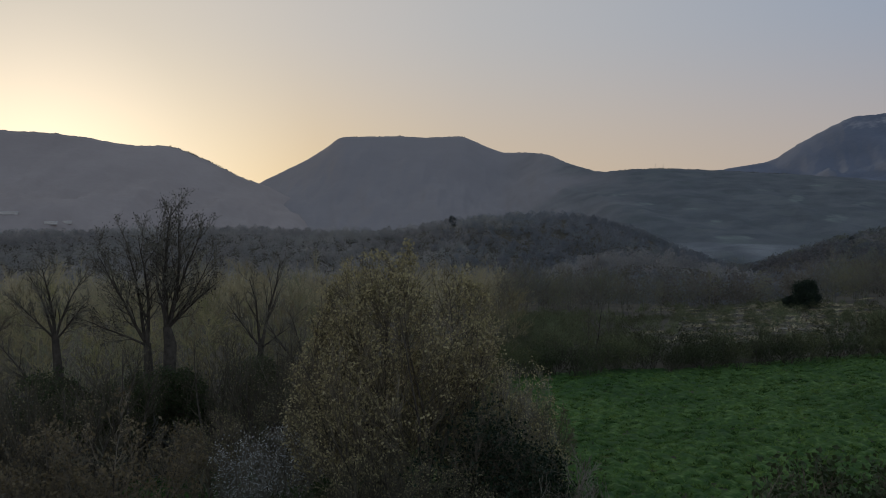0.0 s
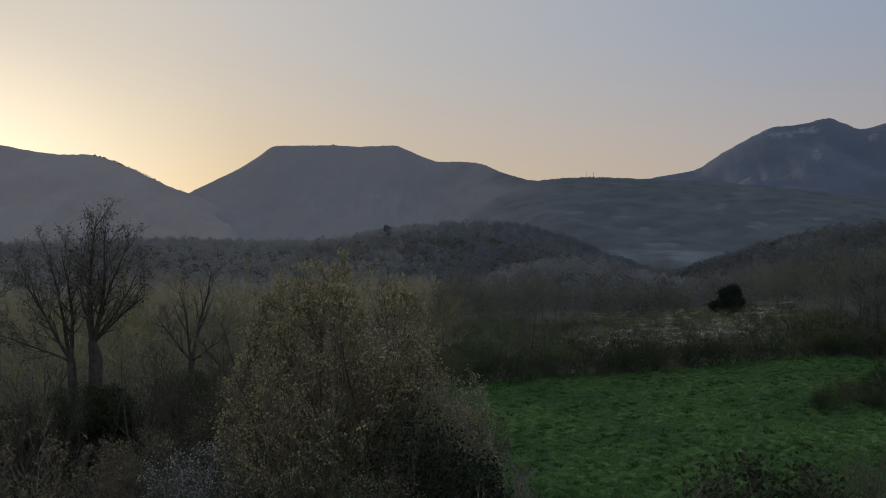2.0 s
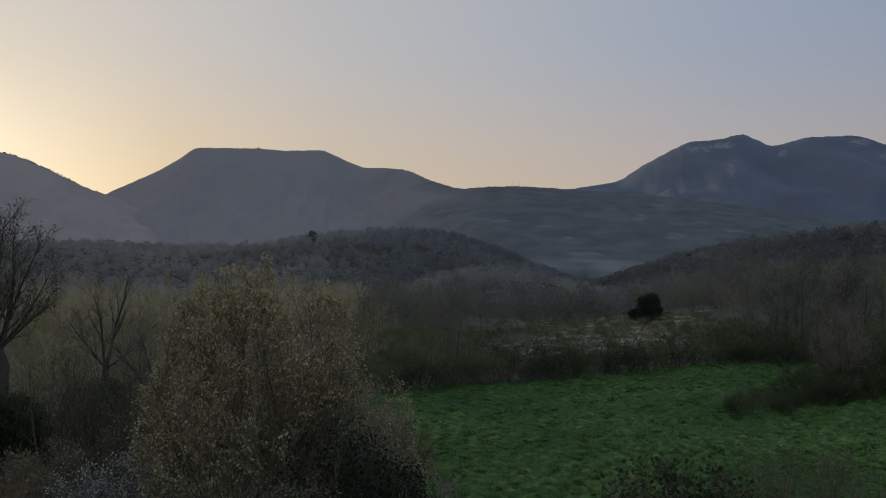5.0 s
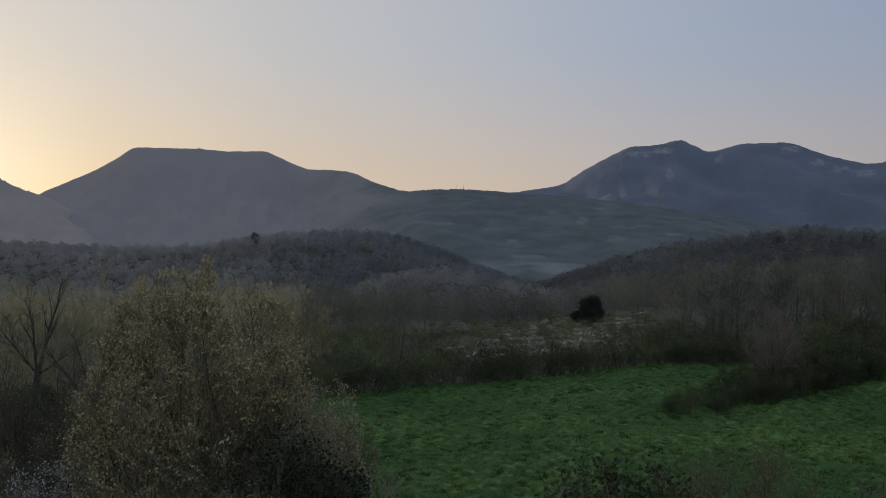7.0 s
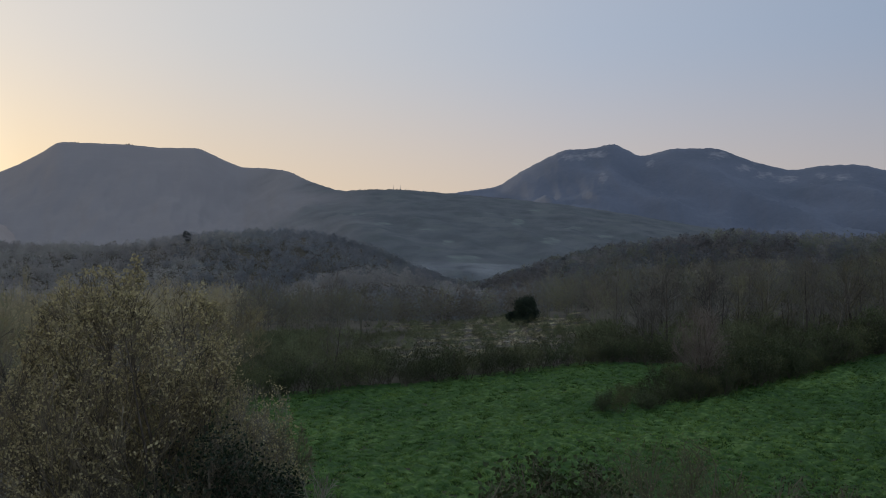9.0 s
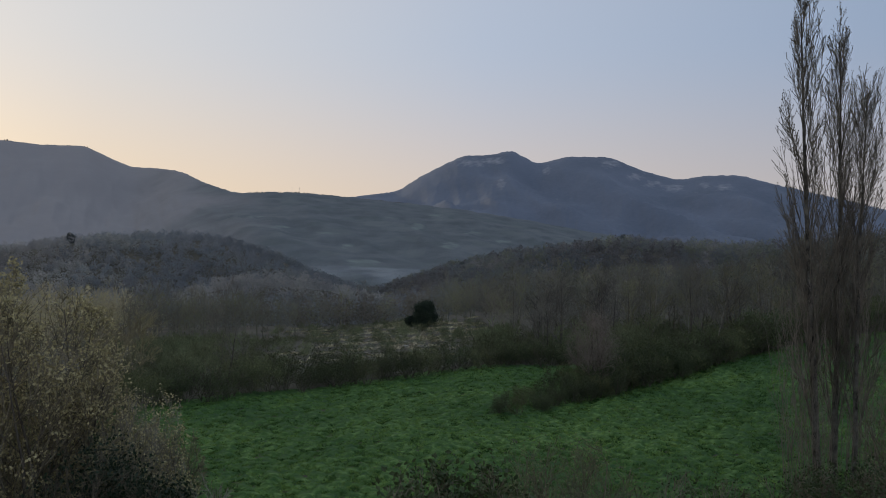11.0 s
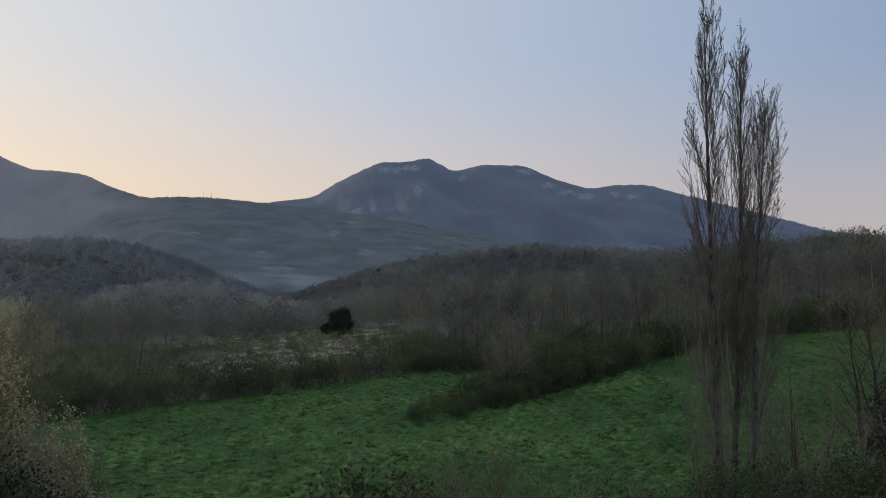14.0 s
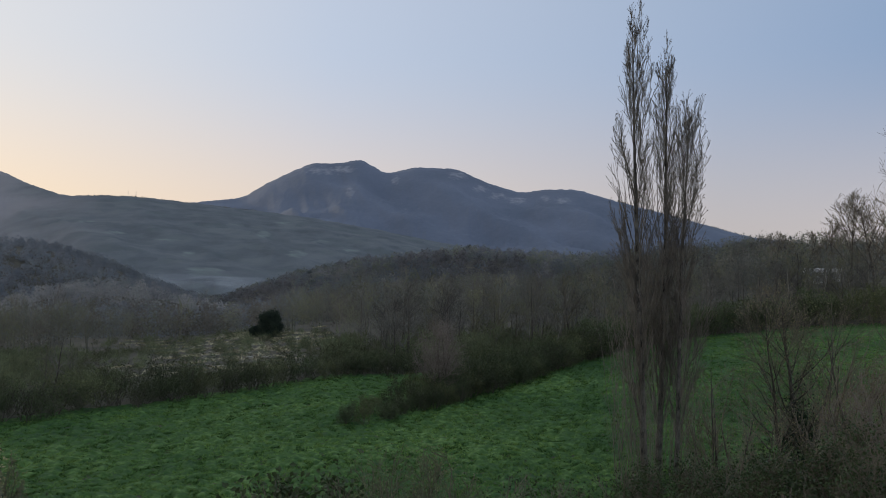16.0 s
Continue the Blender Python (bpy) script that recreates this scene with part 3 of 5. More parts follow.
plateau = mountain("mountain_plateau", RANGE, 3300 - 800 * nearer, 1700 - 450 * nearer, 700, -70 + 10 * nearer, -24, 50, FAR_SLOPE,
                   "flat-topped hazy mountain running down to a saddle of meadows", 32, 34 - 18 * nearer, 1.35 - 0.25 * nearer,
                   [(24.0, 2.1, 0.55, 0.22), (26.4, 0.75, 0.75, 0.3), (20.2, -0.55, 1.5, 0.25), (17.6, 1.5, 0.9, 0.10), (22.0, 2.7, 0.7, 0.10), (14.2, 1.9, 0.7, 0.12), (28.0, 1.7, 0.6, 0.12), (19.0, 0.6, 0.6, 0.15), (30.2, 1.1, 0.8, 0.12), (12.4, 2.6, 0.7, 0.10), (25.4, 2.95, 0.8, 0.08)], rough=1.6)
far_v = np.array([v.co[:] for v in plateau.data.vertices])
# painted haze full on the sunset side, gone past bearing 15
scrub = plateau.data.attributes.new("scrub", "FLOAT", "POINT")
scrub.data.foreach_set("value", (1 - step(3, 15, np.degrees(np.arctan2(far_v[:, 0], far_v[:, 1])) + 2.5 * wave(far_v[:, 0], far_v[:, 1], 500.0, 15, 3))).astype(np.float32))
mountain("mountain_east", PEAKS, 4150, 2300, 700, -60, 12, 80, MOUNTAIN_EAST, "twin-peaked limestone mountain with pale cliffs, tinted haze blue-grey", 34, 60, 1.5,
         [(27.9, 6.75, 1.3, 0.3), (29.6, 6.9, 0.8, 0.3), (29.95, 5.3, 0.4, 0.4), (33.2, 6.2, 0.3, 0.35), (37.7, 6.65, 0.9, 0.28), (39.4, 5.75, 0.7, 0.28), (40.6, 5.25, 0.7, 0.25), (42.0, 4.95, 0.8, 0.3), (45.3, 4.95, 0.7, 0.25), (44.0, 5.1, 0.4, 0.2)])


def on_surface(name, az, el):
    """The place on a mountain's near side that shows nearest to a bearing and a rising angle."""
    v = SURFACE[name].reshape(-1, 3)
    a = np.degrees(np.arctan2(v[:, 0], v[:, 1])) - az
    e = np.degrees(np.arctan2(v[:, 2] - 9, np.hypot(v[:, 0], v[:, 1]))) - el
    return Vector(v[int(np.argmin(a * a + e * e))])


def on_slope(crest, dist, foot, foot_z, power, az, el):
    """The place on a mountain's near side that shows at a bearing and a rising angle."""
    top = 9 + dist * math.tan(radians(float(ridge(np.array(az), crest))))
    s = np.linspace(0, 1, 2000)
    r = foot + (dist - foot) * s
    z = foot_z + (top - foot_z) * s ** power
    i = int(np.argmin(np.abs(z - 9 - r * math.tan(radians(el)))))
    return Vector((r[i] * math.sin(radians(az)), r[i] * math.cos(radians(az)), z[i]))


# ---- woods ----
def bare_model(seed, height, radius, limbs, forks, twigs, width, low=0.25):
    """A leafless tree for the woods: trunk, limbs that fan out and up, forks and thin twigs."""
    g = np.random.default_rng(seed)
    tri = []

    def blade(p, q, w):
        e = unit(np.cross(q - p, g.normal(size=3))) * w
        tri.append((p - e, p + e, q))

    up = np.array([0, 0, 1.0])
    lean = np.array([g.normal(0, 0.05), g.normal(0, 0.05), 1.0]) * height
    blade(-0.5 * up, lean * 0.85, width * 2.2)
    blade(-0.5 * up, lean * 0.80, width * 2.2)
    for i in range(limbs):
        f = low + (0.80 - low) * (i + g.uniform(0, 1)) / limbs
        a = 2.4 * i + g.uniform(-0.5, 0.5)
        rise = min(0.98, f + g.uniform(0.10, 0.30))
        k = radius * math.sqrt(max(0.05, 1 - ((rise - 0.52) / 0.5) ** 2)) * g.uniform(0.55, 0.95)
        p, t = lean * f, lean * rise + np.array([k * math.cos(a), k * math.sin(a), 0])
        blade(p, t, width * 1.5)
        for _ in range(forks):
            c = p + (t - p) * g.uniform(0.25, 1.0)
            d = unit(unit(t - p) * 0.6 + g.normal(0, 0.5, 3) + up * 0.35)
            q = c + d * radius * g.uniform(0.25, 0.5)
            blade(c, q, width)
            for _ in range(twigs):
                c2 = c + (q - c) * g.uniform(0.15, 1.0)
                blade(c2, c2 + unit(d + g.normal(0, 0.6, 3) + up * 0.3) * radius * g.uniform(0.14, 0.32), width * 0.7)
    v, f = np.array(tri).reshape(-1, 3), np.arange(len(tri) * 3).reshape(-1, 3)
    return v, f


def clump_model(seed, height, radius, lobes, pieces, size, twigs=0):
    """A far leafless tree: its fine twigs seen as many small clumps round several uneven lobes."""
    g = np.random.default_rng(seed)
    up = np.array([0, 0, 1.0])
    tri = [(np.array([-0.05, 0, -0.5]), np.array([0.05, 0, -0.5]), np.array([0, 0, height * 0.6])), (np.array([0, -0.05, -0.5]), np.array([0, 0.05, -0.5]), np.array([0, 0, height * 0.6]))]
    for b in range(lobes):
        a = 2.4 * b + g.uniform(0, 1)
        k = 0.0 if b == 0 else radius * g.uniform(0.35, 0.62)
        rb = radius * g.uniform(0.42, 0.6)
        c = np.array([k * math.cos(a), k * math.sin(a), height * (0.70 if b == 0 else g.uniform(0.12, 0.60))])
        for i in range(pieces):
            d = unit(g.normal(size=3) + up * 0.55)
            p = c + d * rb * g.uniform(0.6, 1.08)
            n = unit(d + g.normal(0, 0.55, 3) + up * 0.15)
            e = unit(np.cross(n, g.normal(size=3)))
            f = np.cross(n, e)
            w = size * g.uniform(0.5, 1.3)
            tri.append((p - e * w * 0.5, p + e * w * 0.5, p + f * w * g.uniform(0.7, 1.2) + g.normal(0, 0.1, 3) * w))
            if i < twigs:
                q = p + unit(d + up * 0.6) * radius * g.uniform(0.15, 0.35)
                tri.append((p - e * size * 0.07, p + e * size * 0.07, q))
    v = np.array(tri).reshape(-1, 3)
    return v, np.arange(len(v)).reshape(-1, 3)


def spray_bush(seed, height, radius, blobs, sprays, width, reach):
    """A low bush for the undergrowth: sprays of twigs round several uneven lobes."""
    g = np.random.default_rng(seed)
    tri = []
    for b in range(blobs):
        a = 2.4 * b + g.uniform(0, 1)
        k = radius * (0.0 if b == 0 else g.uniform(0.45, 0.7))
        c = np.array([k * math.cos(a), k * math.sin(a), height * (0.62 if b == 0 else g.uniform(0.14, 0.55))])
        rb = radius * g.uniform(0.42, 0.6)
        for _ in range(sprays // blobs):
            d = unit(g.normal(size=3) + np.array([0, 0, 0.45]))
            p = c + d * rb * g.uniform(0.1, 0.7)
            q = p + unit(d + np.array([0, 0, 0.4]) + g.normal(0, 0.45, 3)) * reach * g.uniform(0.5, 1.3)
            e = unit(np.cross(q - p, g.normal(size=3))) * width * g.uniform(0.5, 1.2)
            tri.append((p - e, p + e, q))
    v = np.array(tri).reshape(-1, 3)
    return v, np.arange(len(v)).reshape(-1, 3)


NEAR_TREES = [bare_model(100 + i, 7.2, 2.6, 9, 6, 6, 0.026) for i in range(8)]
FINE_TREES = [bare_model(110 + i, 6.8, 2.4, 12, 7, 7, 0.028, low=0.10) for i in range(6)]
MID_TREES = [clump_model(120 + i, 7.0, 3.1, 7, 22, 0.42, 5) for i in range(8)]
FAR_TREES = [clump_model(140 + i, 6.8, 3.9, 4, 22, 0.85) for i in range(8)]
TINY_TREES = [clump_model(150 + i, 7.0, 4.2, 3, 9, 2.2) for i in range(6)]
BUSHES = [spray_bush(160 + i, 2.2, 1.4, 8, 320, 0.028, 0.34) for i in range(8)]


def joined(name, models, xyz, size, seed, mat, label, category, squash=(0.85, 1.2), tint=None):
    """Many plants as one mesh, for woods that nobody could count."""
    rng = np.random.default_rng(seed)
    vs, fs, ts, off = [], [], [], 0
    which = rng.integers(0, len(models), len(xyz))
    for k, (v, f) in enumerate(models):
        mine = np.where(which == k)[0]
        if not len(mine):
            continue
        a = rng.uniform(0, 6.283, len(mine)); c, s = np.cos(a)[:, None], np.sin(a)[:, None]
        sz = size[mine][:, None]
        tall = rng.uniform(*squash, (len(mine), 1))
        x = (v[None, :, 0] * c - v[None, :, 1] * s) * sz + xyz[mine, 0:1]
        y = (v[None, :, 0] * s + v[None, :, 1] * c) * sz + xyz[mine, 1:2]
        z = v[None, :, 2] * sz * tall + xyz[mine, 2:3]
        vs.append(np.stack([x, y, z], -1).reshape(-1, 3))
        fs.append((f[None] + (np.arange(len(mine)) * len(v))[:, None, None]).reshape(-1, f.shape[1]) + off)
        off += len(mine) * len(v)
        tt = rng.uniform(0, 1, len(mine)) if tint is None else np.clip(tint[mine] + rng.normal(0, 0.2, len(mine)), 0, 1)
        ts.append(np.repeat(tt, len(v)))
    ob = new(name, mesh_of(name, np.concatenate(vs), np.concatenate(fs), mat, True, ("tint", np.concatenate(ts))))
    return tagged(ob, label, category, kind="stuff")


FIELD_AZ = [-60, -10] + EDGE_AZ
FIELD_FAR = [40, 40] + EDGE_FAR


def scatter(r0, r1, gap, az0, az1, seed, keep=lambda x, y, r, az: r > 0):
    rng = np.random.default_rng(seed)
    n = int(0.5 * math.radians(az1 - az0) * (r1 ** 2 - r0 ** 2) / gap ** 2)
    az = rng.uniform(az0, az1, n); r = np.sqrt(rng.uniform(r0 ** 2, r1 ** 2, n))
    x, y = r * np.sin(np.radians(az)), r * np.cos(np.radians(az))
    ok = keep(x, y, r, az) & (r > np.interp(az, FIELD_AZ, FIELD_FAR) + 3)
    x, y = x[ok], y[ok]
    return np.stack([x, y, ground(x, y)], 1)


def open_scrub(x, y, r, az):
    """The clearing with pale dead grass behind the hedge."""
    w = 1.6 * np.sin(r / 7.0) + 0.9 * np.sin(r / 2.9 + 1)
    return (az > 15 + w) & (az < 28 + w) & (r > 60) & (r < 132 + 8 * np.sin(az * 0.9))


rng = np.random.default_rng(5)
p = scatter(62, 135, 3.3, -38, 74, 51, lambda x, y, r, az: ~open_scrub(x, y, r, az) & ~((az > 0) & (az < 30) & (r < 95)) & ~((az > 30) & (r < np.interp(az, EDGE_AZ, EDGE_FAR) + 22)))
left = np.degrees(np.arctan2(p[:, 0], p[:, 1])) < 4
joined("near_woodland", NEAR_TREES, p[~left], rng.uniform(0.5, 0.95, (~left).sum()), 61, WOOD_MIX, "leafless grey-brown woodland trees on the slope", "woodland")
joined("olive_woodland", NEAR_TREES, p[left], rng.uniform(0.5, 0.95, left.sum()), 59, THICKET, "leafless olive-brown trees beyond the thicket", "woodland")
p = scatter(40, 64, 2.6, -40, 6, 52)
joined("left_thicket", FINE_TREES, p, rng.uniform(0.4, 0.8, len(p)), 62, NEAR_THICKET, "tangled leafless thicket of young trees", "thicket")
p = scatter(133, 330, 4.4, -36, 74, 53, lambda x, y, r, az: ~open_scrub(x, y, r, az) & (r < np.where(az < 40, 400, np.interp(az, [16, 30, 45, 55, 65, 90], [650, 600, 520, 330, 240, 200]) + 40)))
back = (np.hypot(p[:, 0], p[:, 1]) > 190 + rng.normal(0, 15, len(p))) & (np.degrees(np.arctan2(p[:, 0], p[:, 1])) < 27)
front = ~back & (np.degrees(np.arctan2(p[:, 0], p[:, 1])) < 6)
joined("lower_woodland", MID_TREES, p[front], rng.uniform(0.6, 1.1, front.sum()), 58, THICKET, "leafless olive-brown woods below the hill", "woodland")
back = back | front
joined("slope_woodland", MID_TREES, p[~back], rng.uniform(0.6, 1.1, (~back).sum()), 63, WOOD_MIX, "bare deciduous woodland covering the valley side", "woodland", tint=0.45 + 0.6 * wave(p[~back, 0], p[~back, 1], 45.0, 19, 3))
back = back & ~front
joined("spur_woodland", MID_TREES, p[back], rng.uniform(0.6, 1.1, back.sum()), 60, WOOD_HAZE, "bare woods on the valley spur, greyed for haze", "woodland", tint=0.5 + 0.6 * wave(p[back, 0], p[back, 1], 60.0, 18, 3))
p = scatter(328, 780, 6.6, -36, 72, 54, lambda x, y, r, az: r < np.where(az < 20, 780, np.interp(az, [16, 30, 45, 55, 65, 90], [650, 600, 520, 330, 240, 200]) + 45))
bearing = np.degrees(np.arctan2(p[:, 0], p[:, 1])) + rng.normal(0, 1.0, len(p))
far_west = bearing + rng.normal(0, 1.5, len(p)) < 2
# spur trees take the haze-paled copy, setting them off the hill
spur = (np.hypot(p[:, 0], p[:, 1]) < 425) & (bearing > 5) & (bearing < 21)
joined("spur_crest_woodland", FAR_TREES, p[spur], rng.uniform(0.65, 1.1, spur.sum()), 56, WEST_WOOD, "bare woods on the low spur before the hill, haze-paled", "woodland", tint=0.5 + 0.6 * wave(p[spur, 0], p[spur, 1], 60.0, 18, 3))
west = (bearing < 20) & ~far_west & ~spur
joined("valley_woodland", FAR_TREES, p[far_west], rng.uniform(0.7, 1.2, far_west.sum()), 57, WEST_WOOD, "distant bare woods along the valley, paled for haze", "woodland", tint=0.5 + 0.6 * wave(p[far_west, 0], p[far_west, 1], 150.0, 16, 3))
joined("hill_woodland", FAR_TREES, p[west], rng.uniform(0.7, 1.2, west.sum()), 64, WOOD_HAZE, "distant bare woods over the rounded hill, greyed for haze", "woodland", tint=0.5 + 0.6 * wave(p[west, 0], p[west, 1], 150.0, 16, 3))
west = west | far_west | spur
joined("ridge_woodland", FAR_TREES, p[~west], rng.uniform(0.7, 1.2, (~west).sum()), 68, WOOD_FAR, "distant brown bare woods on the hillside, blued for haze", "woodland", tint=0.45 + 0.6 * wave(p[~west, 0], p[~west, 1], 110.0, 17, 3))
n = int(0.5 * math.radians(36) * (42 ** 2 - 23 ** 2) / 1.7 ** 2)
az, r = np.radians(rng.uniform(-40, -4, n)), np.sqrt(rng.uniform(23 ** 2, 42 ** 2, n))
keep = ~((np.degrees(az) > -20.5) & (np.degrees(az) < -15.5) & (r < 30))
p = np.stack([r * np.sin(az), r * np.cos(az)], 1)[keep]
p = np.column_stack([p, ground(p[:, 0], p[:, 1])])
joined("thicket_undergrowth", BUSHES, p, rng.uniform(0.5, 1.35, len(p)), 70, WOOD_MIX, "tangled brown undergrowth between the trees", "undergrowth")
p = scatter(50, 100, 1.55, 2, 31, 55, lambda x, y, r, az: ~open_scrub(x, y, r, az))
joined("low_scrub", BUSHES, p, rng.uniform(0.5, 1.0, len(p)) * np.interp(np.degrees(np.arctan2(p[:, 0], p[:, 1])), [10, 16], [1, 0.7]), 65, LOW_SCRUB, "low olive-green scrub behind the hedge", "scrub")
p = scatter(66, 140, 2.3, 13, 30, 56, open_scrub)
joined("clearing_scrub", BUSHES, p, rng.uniform(0.25, 0.7, len(p)), 66, LOW_SCRUB, "small olive bushes scattered over the clearing", "scrub")


def dead_grass():
    g = np.random.default_rng(22)
    q = scatter(66, 140, 0.9, 14, 29, 57, lambda x, y, r, az: open_scrub(x, y, r, az) & (wave(x, y, 9.0, 12, 3) > np.interp(az, [14, 19, 22, 29], [0.4, 0.15, -0.2, -0.15])))
    base = np.repeat(q, 7, 0)
    m = len(base)
    a = g.uniform(0, 6.283, m)
    side = np.stack([np.cos(a), np.sin(a), 0 * a], 1)
    lean = g.normal(0, 0.35, (m, 3)); lean[:, 2] = g.uniform(0.05, 0.28, m)
    base = base + g.normal(0, 0.25, (m, 3)) * [1, 1, 0]
    w = g.uniform(0.05, 0.13, (m, 1))
    v = np.stack([base - side * w, base + side * w, base + lean], 1).reshape(-1, 3)
    ob = new("dead_grass", mesh_of("dead_grass", v, np.arange(3 * m).reshape(m, 3), STRAW, False, ("tint", np.repeat(g.uniform(0, 1, m), 3))))
    tagged(ob, "pale dead grass tussocks in the clearing", "grass", kind="stuff")


dead_grass()


# ---- hedges, shrub by shrub ----
def shrub_model(name, seed, plan, height, radius, envelope, mat, label, category, group, leaf=None, leaves=0, leaf_size=0.07):
    g = np.random.default_rng(seed)
    top = thing(name, (0, 0, 0), label, category, group)
    wood, twigs, tips = [], [], []
    for k in range(5):
        a = k * 1.257 + g.uniform(0, 1)
        store = [[] for _ in plan]
        grow(store, tips, g, np.array([0.2 * math.cos(a), 0.2 * math.sin(a), -0.15]), unit(np.array([0.55 * math.cos(a), 0.55 * math.sin(a), 1.0])), height, radius, 0, plan, envelope)
        wood += store[0]
        for s in store[1:]:
            twigs += s
    part("woody_base", mesh_of("woody_base", *tubes(wood, 4), BARK), top)
    part("crown", mesh_of("crown", *tubes(twigs, 3, 0.010), mat), top)
    if leaf:
        pts = np.repeat(np.array(tips), leaves, 0); pts = pts + g.normal(0, 0.14, pts.shape)
        part("foliage", mesh_of("foliage", *leaf_quads(pts, leaf_size, g), leaf), top)
    return top


HEDGE_PLAN = [(3, 7, 0.05, 44, 0.6, 0.02, 0.16), (2, 5, 0.1, 40, 0.6, 0.06, 0.2), (1, 0, 0, 0, 0, 0.1, 0.2)]
HEDGE_LEAF = material("hedge_buds", (0.046, 0.062, 0.027), (0.122, 0.145, 0.065), 1.0, random_amount=0.3, through_light=0.2)
OLIVE_BUD = material("olive_buds", (0.09, 0.10, 0.045), (0.21, 0.22, 0.10), 1.0, random_amount=0.3, through_light=0.2)
models = [shrub_model("hedge_shrub", 200 + i, HEDGE_PLAN, 2.4, 0.04, dome(1.6, 1.7, 1.25), mat, words, "shrub", "field hedge shrubs", leaf, k, 0.12)
          for i, (mat, words, leaf, k) in enumerate(((HEDGE, "dense dark hedge shrub with small olive buds", HEDGE_LEAF, 10), (HEDGE_BROWN, "brown twiggy hedge shrub with dull olive buds", HEDGE_LEAF, 6),
                                                     (HEDGE_OLIVE, "olive-green budding hedge shrub", OLIVE_BUD, 8), (HEDGE, "dark hedge shrub with dull olive leaves", HEDGE_LEAF, 9)))]


def hedge_row(points, gap, size, seed, first):
    """Shrubs along a line of (bearing, distance); size: from and to."""
    g = np.random.default_rng(seed)
    pts = [spot(a, d) for a, d in points]
    run = [0.0]
    for a, b in zip(pts, pts[1:]):
        run.append(run[-1] + (b - a).length)
    n = int(run[-1] / gap)
    for i in range(n):
        s = run[-1] * (i + 0.5) / n
        x = float(np.interp(s, run, [q.x for q in pts])) + g.normal(0, 0.35)
        y = float(np.interp(s, run, [q.y for q in pts])) + g.normal(0, 0.35)
        z = float(ground(np.array(x), np.array(y)))
        k = (size[0] + (size[1] - size[0]) * i / n) * g.uniform(0.8, 1.2)
        m = models[int(g.integers(0, 4))]
        if first:
            m = first.pop()
            m.matrix_basis = pose(x, y, z, 0, 0, g.uniform(0, 360)) @ Matrix.Diagonal((k, k, k * g.uniform(0.9, 1.1), 1))
        else:
            c = copy_thing(m, pose(x, y, z, 0, 0, g.uniform(0, 360)))
            c.scale = (k, k, k * g.uniform(0.9, 1.1))


unused = list(models)
def edge_line(az0, az1, beyond):
    return [(a, float(np.interp(a, EDGE_AZ, EDGE_FAR)) + beyond) for a in np.linspace(az0, az1, 8)]


hedge_row(edge_line(-3, 35.5, 0.7), 1.0, (0.72, 0.62), 71, unused)
hedge_row(edge_line(-1, 35.5, 3.0), 1.5, (0.85, 0.72), 72, unused)
DIAGONAL = [(30.3, -11.2), (33.6, -10.67), (37.7, -9.71), (41.7, -8.28), (45.6, -6.87), (48.4, -5.97)]
line = [(a, math.hypot(*spot_at(a, e, 30, 120).xy)) for a, e in DIAGONAL]
hedge_row([(a, d - 0.1) for a, d in line], 0.45, (0.34, 1.05), 73, unused)
hedge_row([(a, d + 1.4) for a, d in line[:4]], 0.8, (0.36, 1.0), 75, unused)
hedge_row([(a, d + 3.0) for a, d in line[1:]] + edge_line(50, 70, 1.5), 1.2, (0.7, 1.5), 74, unused)

# ---- single trees along the hedges and the wood's edge ----
EDGE_TREE = [(6, 10, 0.16, 40, 0.50, 0.02, 0.08, 0.55), (4, 7, 0.15, 42, 0.48, 0.04, 0.14), (2, 4, 0.1, 40, 0.55, 0.05, 0.16), (1, 0, 0, 0, 0, 0.05, 0.1)]
edge_models = []
for i, (mats, words) in enumerate((((BARK, WOODY), "bare grey-brown tree at the wood's edge"), ((PALE_TWIG, WOODY), "slender pale-stemmed tree at the wood's edge"),
                                   ((DARK_BARK, WOODY), "dark bare tree at the wood's edge"), ((BARK, OLIVE_TWIG), "budding olive-tinged tree at the wood's edge"))):
    edge_models.append(plant("woodland_tree", (0, 0, 0), 600 + i, [(0, 0, (0.05, 0, 1), 5.6, 0.11)], EDGE_TREE, dome(1.9, 3.1, 3.3), mats, words, "tree", "wood edge trees",
                             leaves=HEDGE_LEAF if i == 3 else None, tip_leaves=1, leaf_size=0.08, limbs=False, min_r=0.009, sides=(5, 4, 3, 3)))
g = np.random.default_rng(77)
spots = []
for i in range(136):
    az = g.uniform(31, 70) if i < 126 else g.uniform(-2, 31)
    r = float(np.interp(az, EDGE_AZ, EDGE_FAR)) + (g.uniform(3.5, 22) if az > 31 else g.uniform(3.5, 7))
    if 14 < az < 30 and g.random() < 0.7:
        continue
    spots.append((az, r))
for i, (az, r) in enumerate(spots):
    q = spot(az, r)
    k = g.uniform(0.6, 1.25) if az > 31 else g.uniform(0.5, 0.8)
    m = edge_models[int(g.integers(0, 4))]
    if i < 4:
        m = edge_models[i]
        m.matrix_basis = pose(*q, 0, 0, g.uniform(0, 360)) @ Matrix.Diagonal((k, k, k, 1))
    else:
        c = copy_thing(m, pose(*q, 0, 0, g.uniform(0, 360)))
        c.scale = (k, k, k * g.uniform(0.9, 1.1))

g = np.random.default_rng(78)
az = g.uniform(29, 72, 420)
r = np.interp(az, EDGE_AZ, EDGE_FAR) + 3 + 20 * g.random(420) ** 1.4
q = np.column_stack([r * np.sin(np.radians(az)), r * np.cos(np.radians(az))])
q = np.column_stack([q, ground(q[:, 0], q[:, 1])])
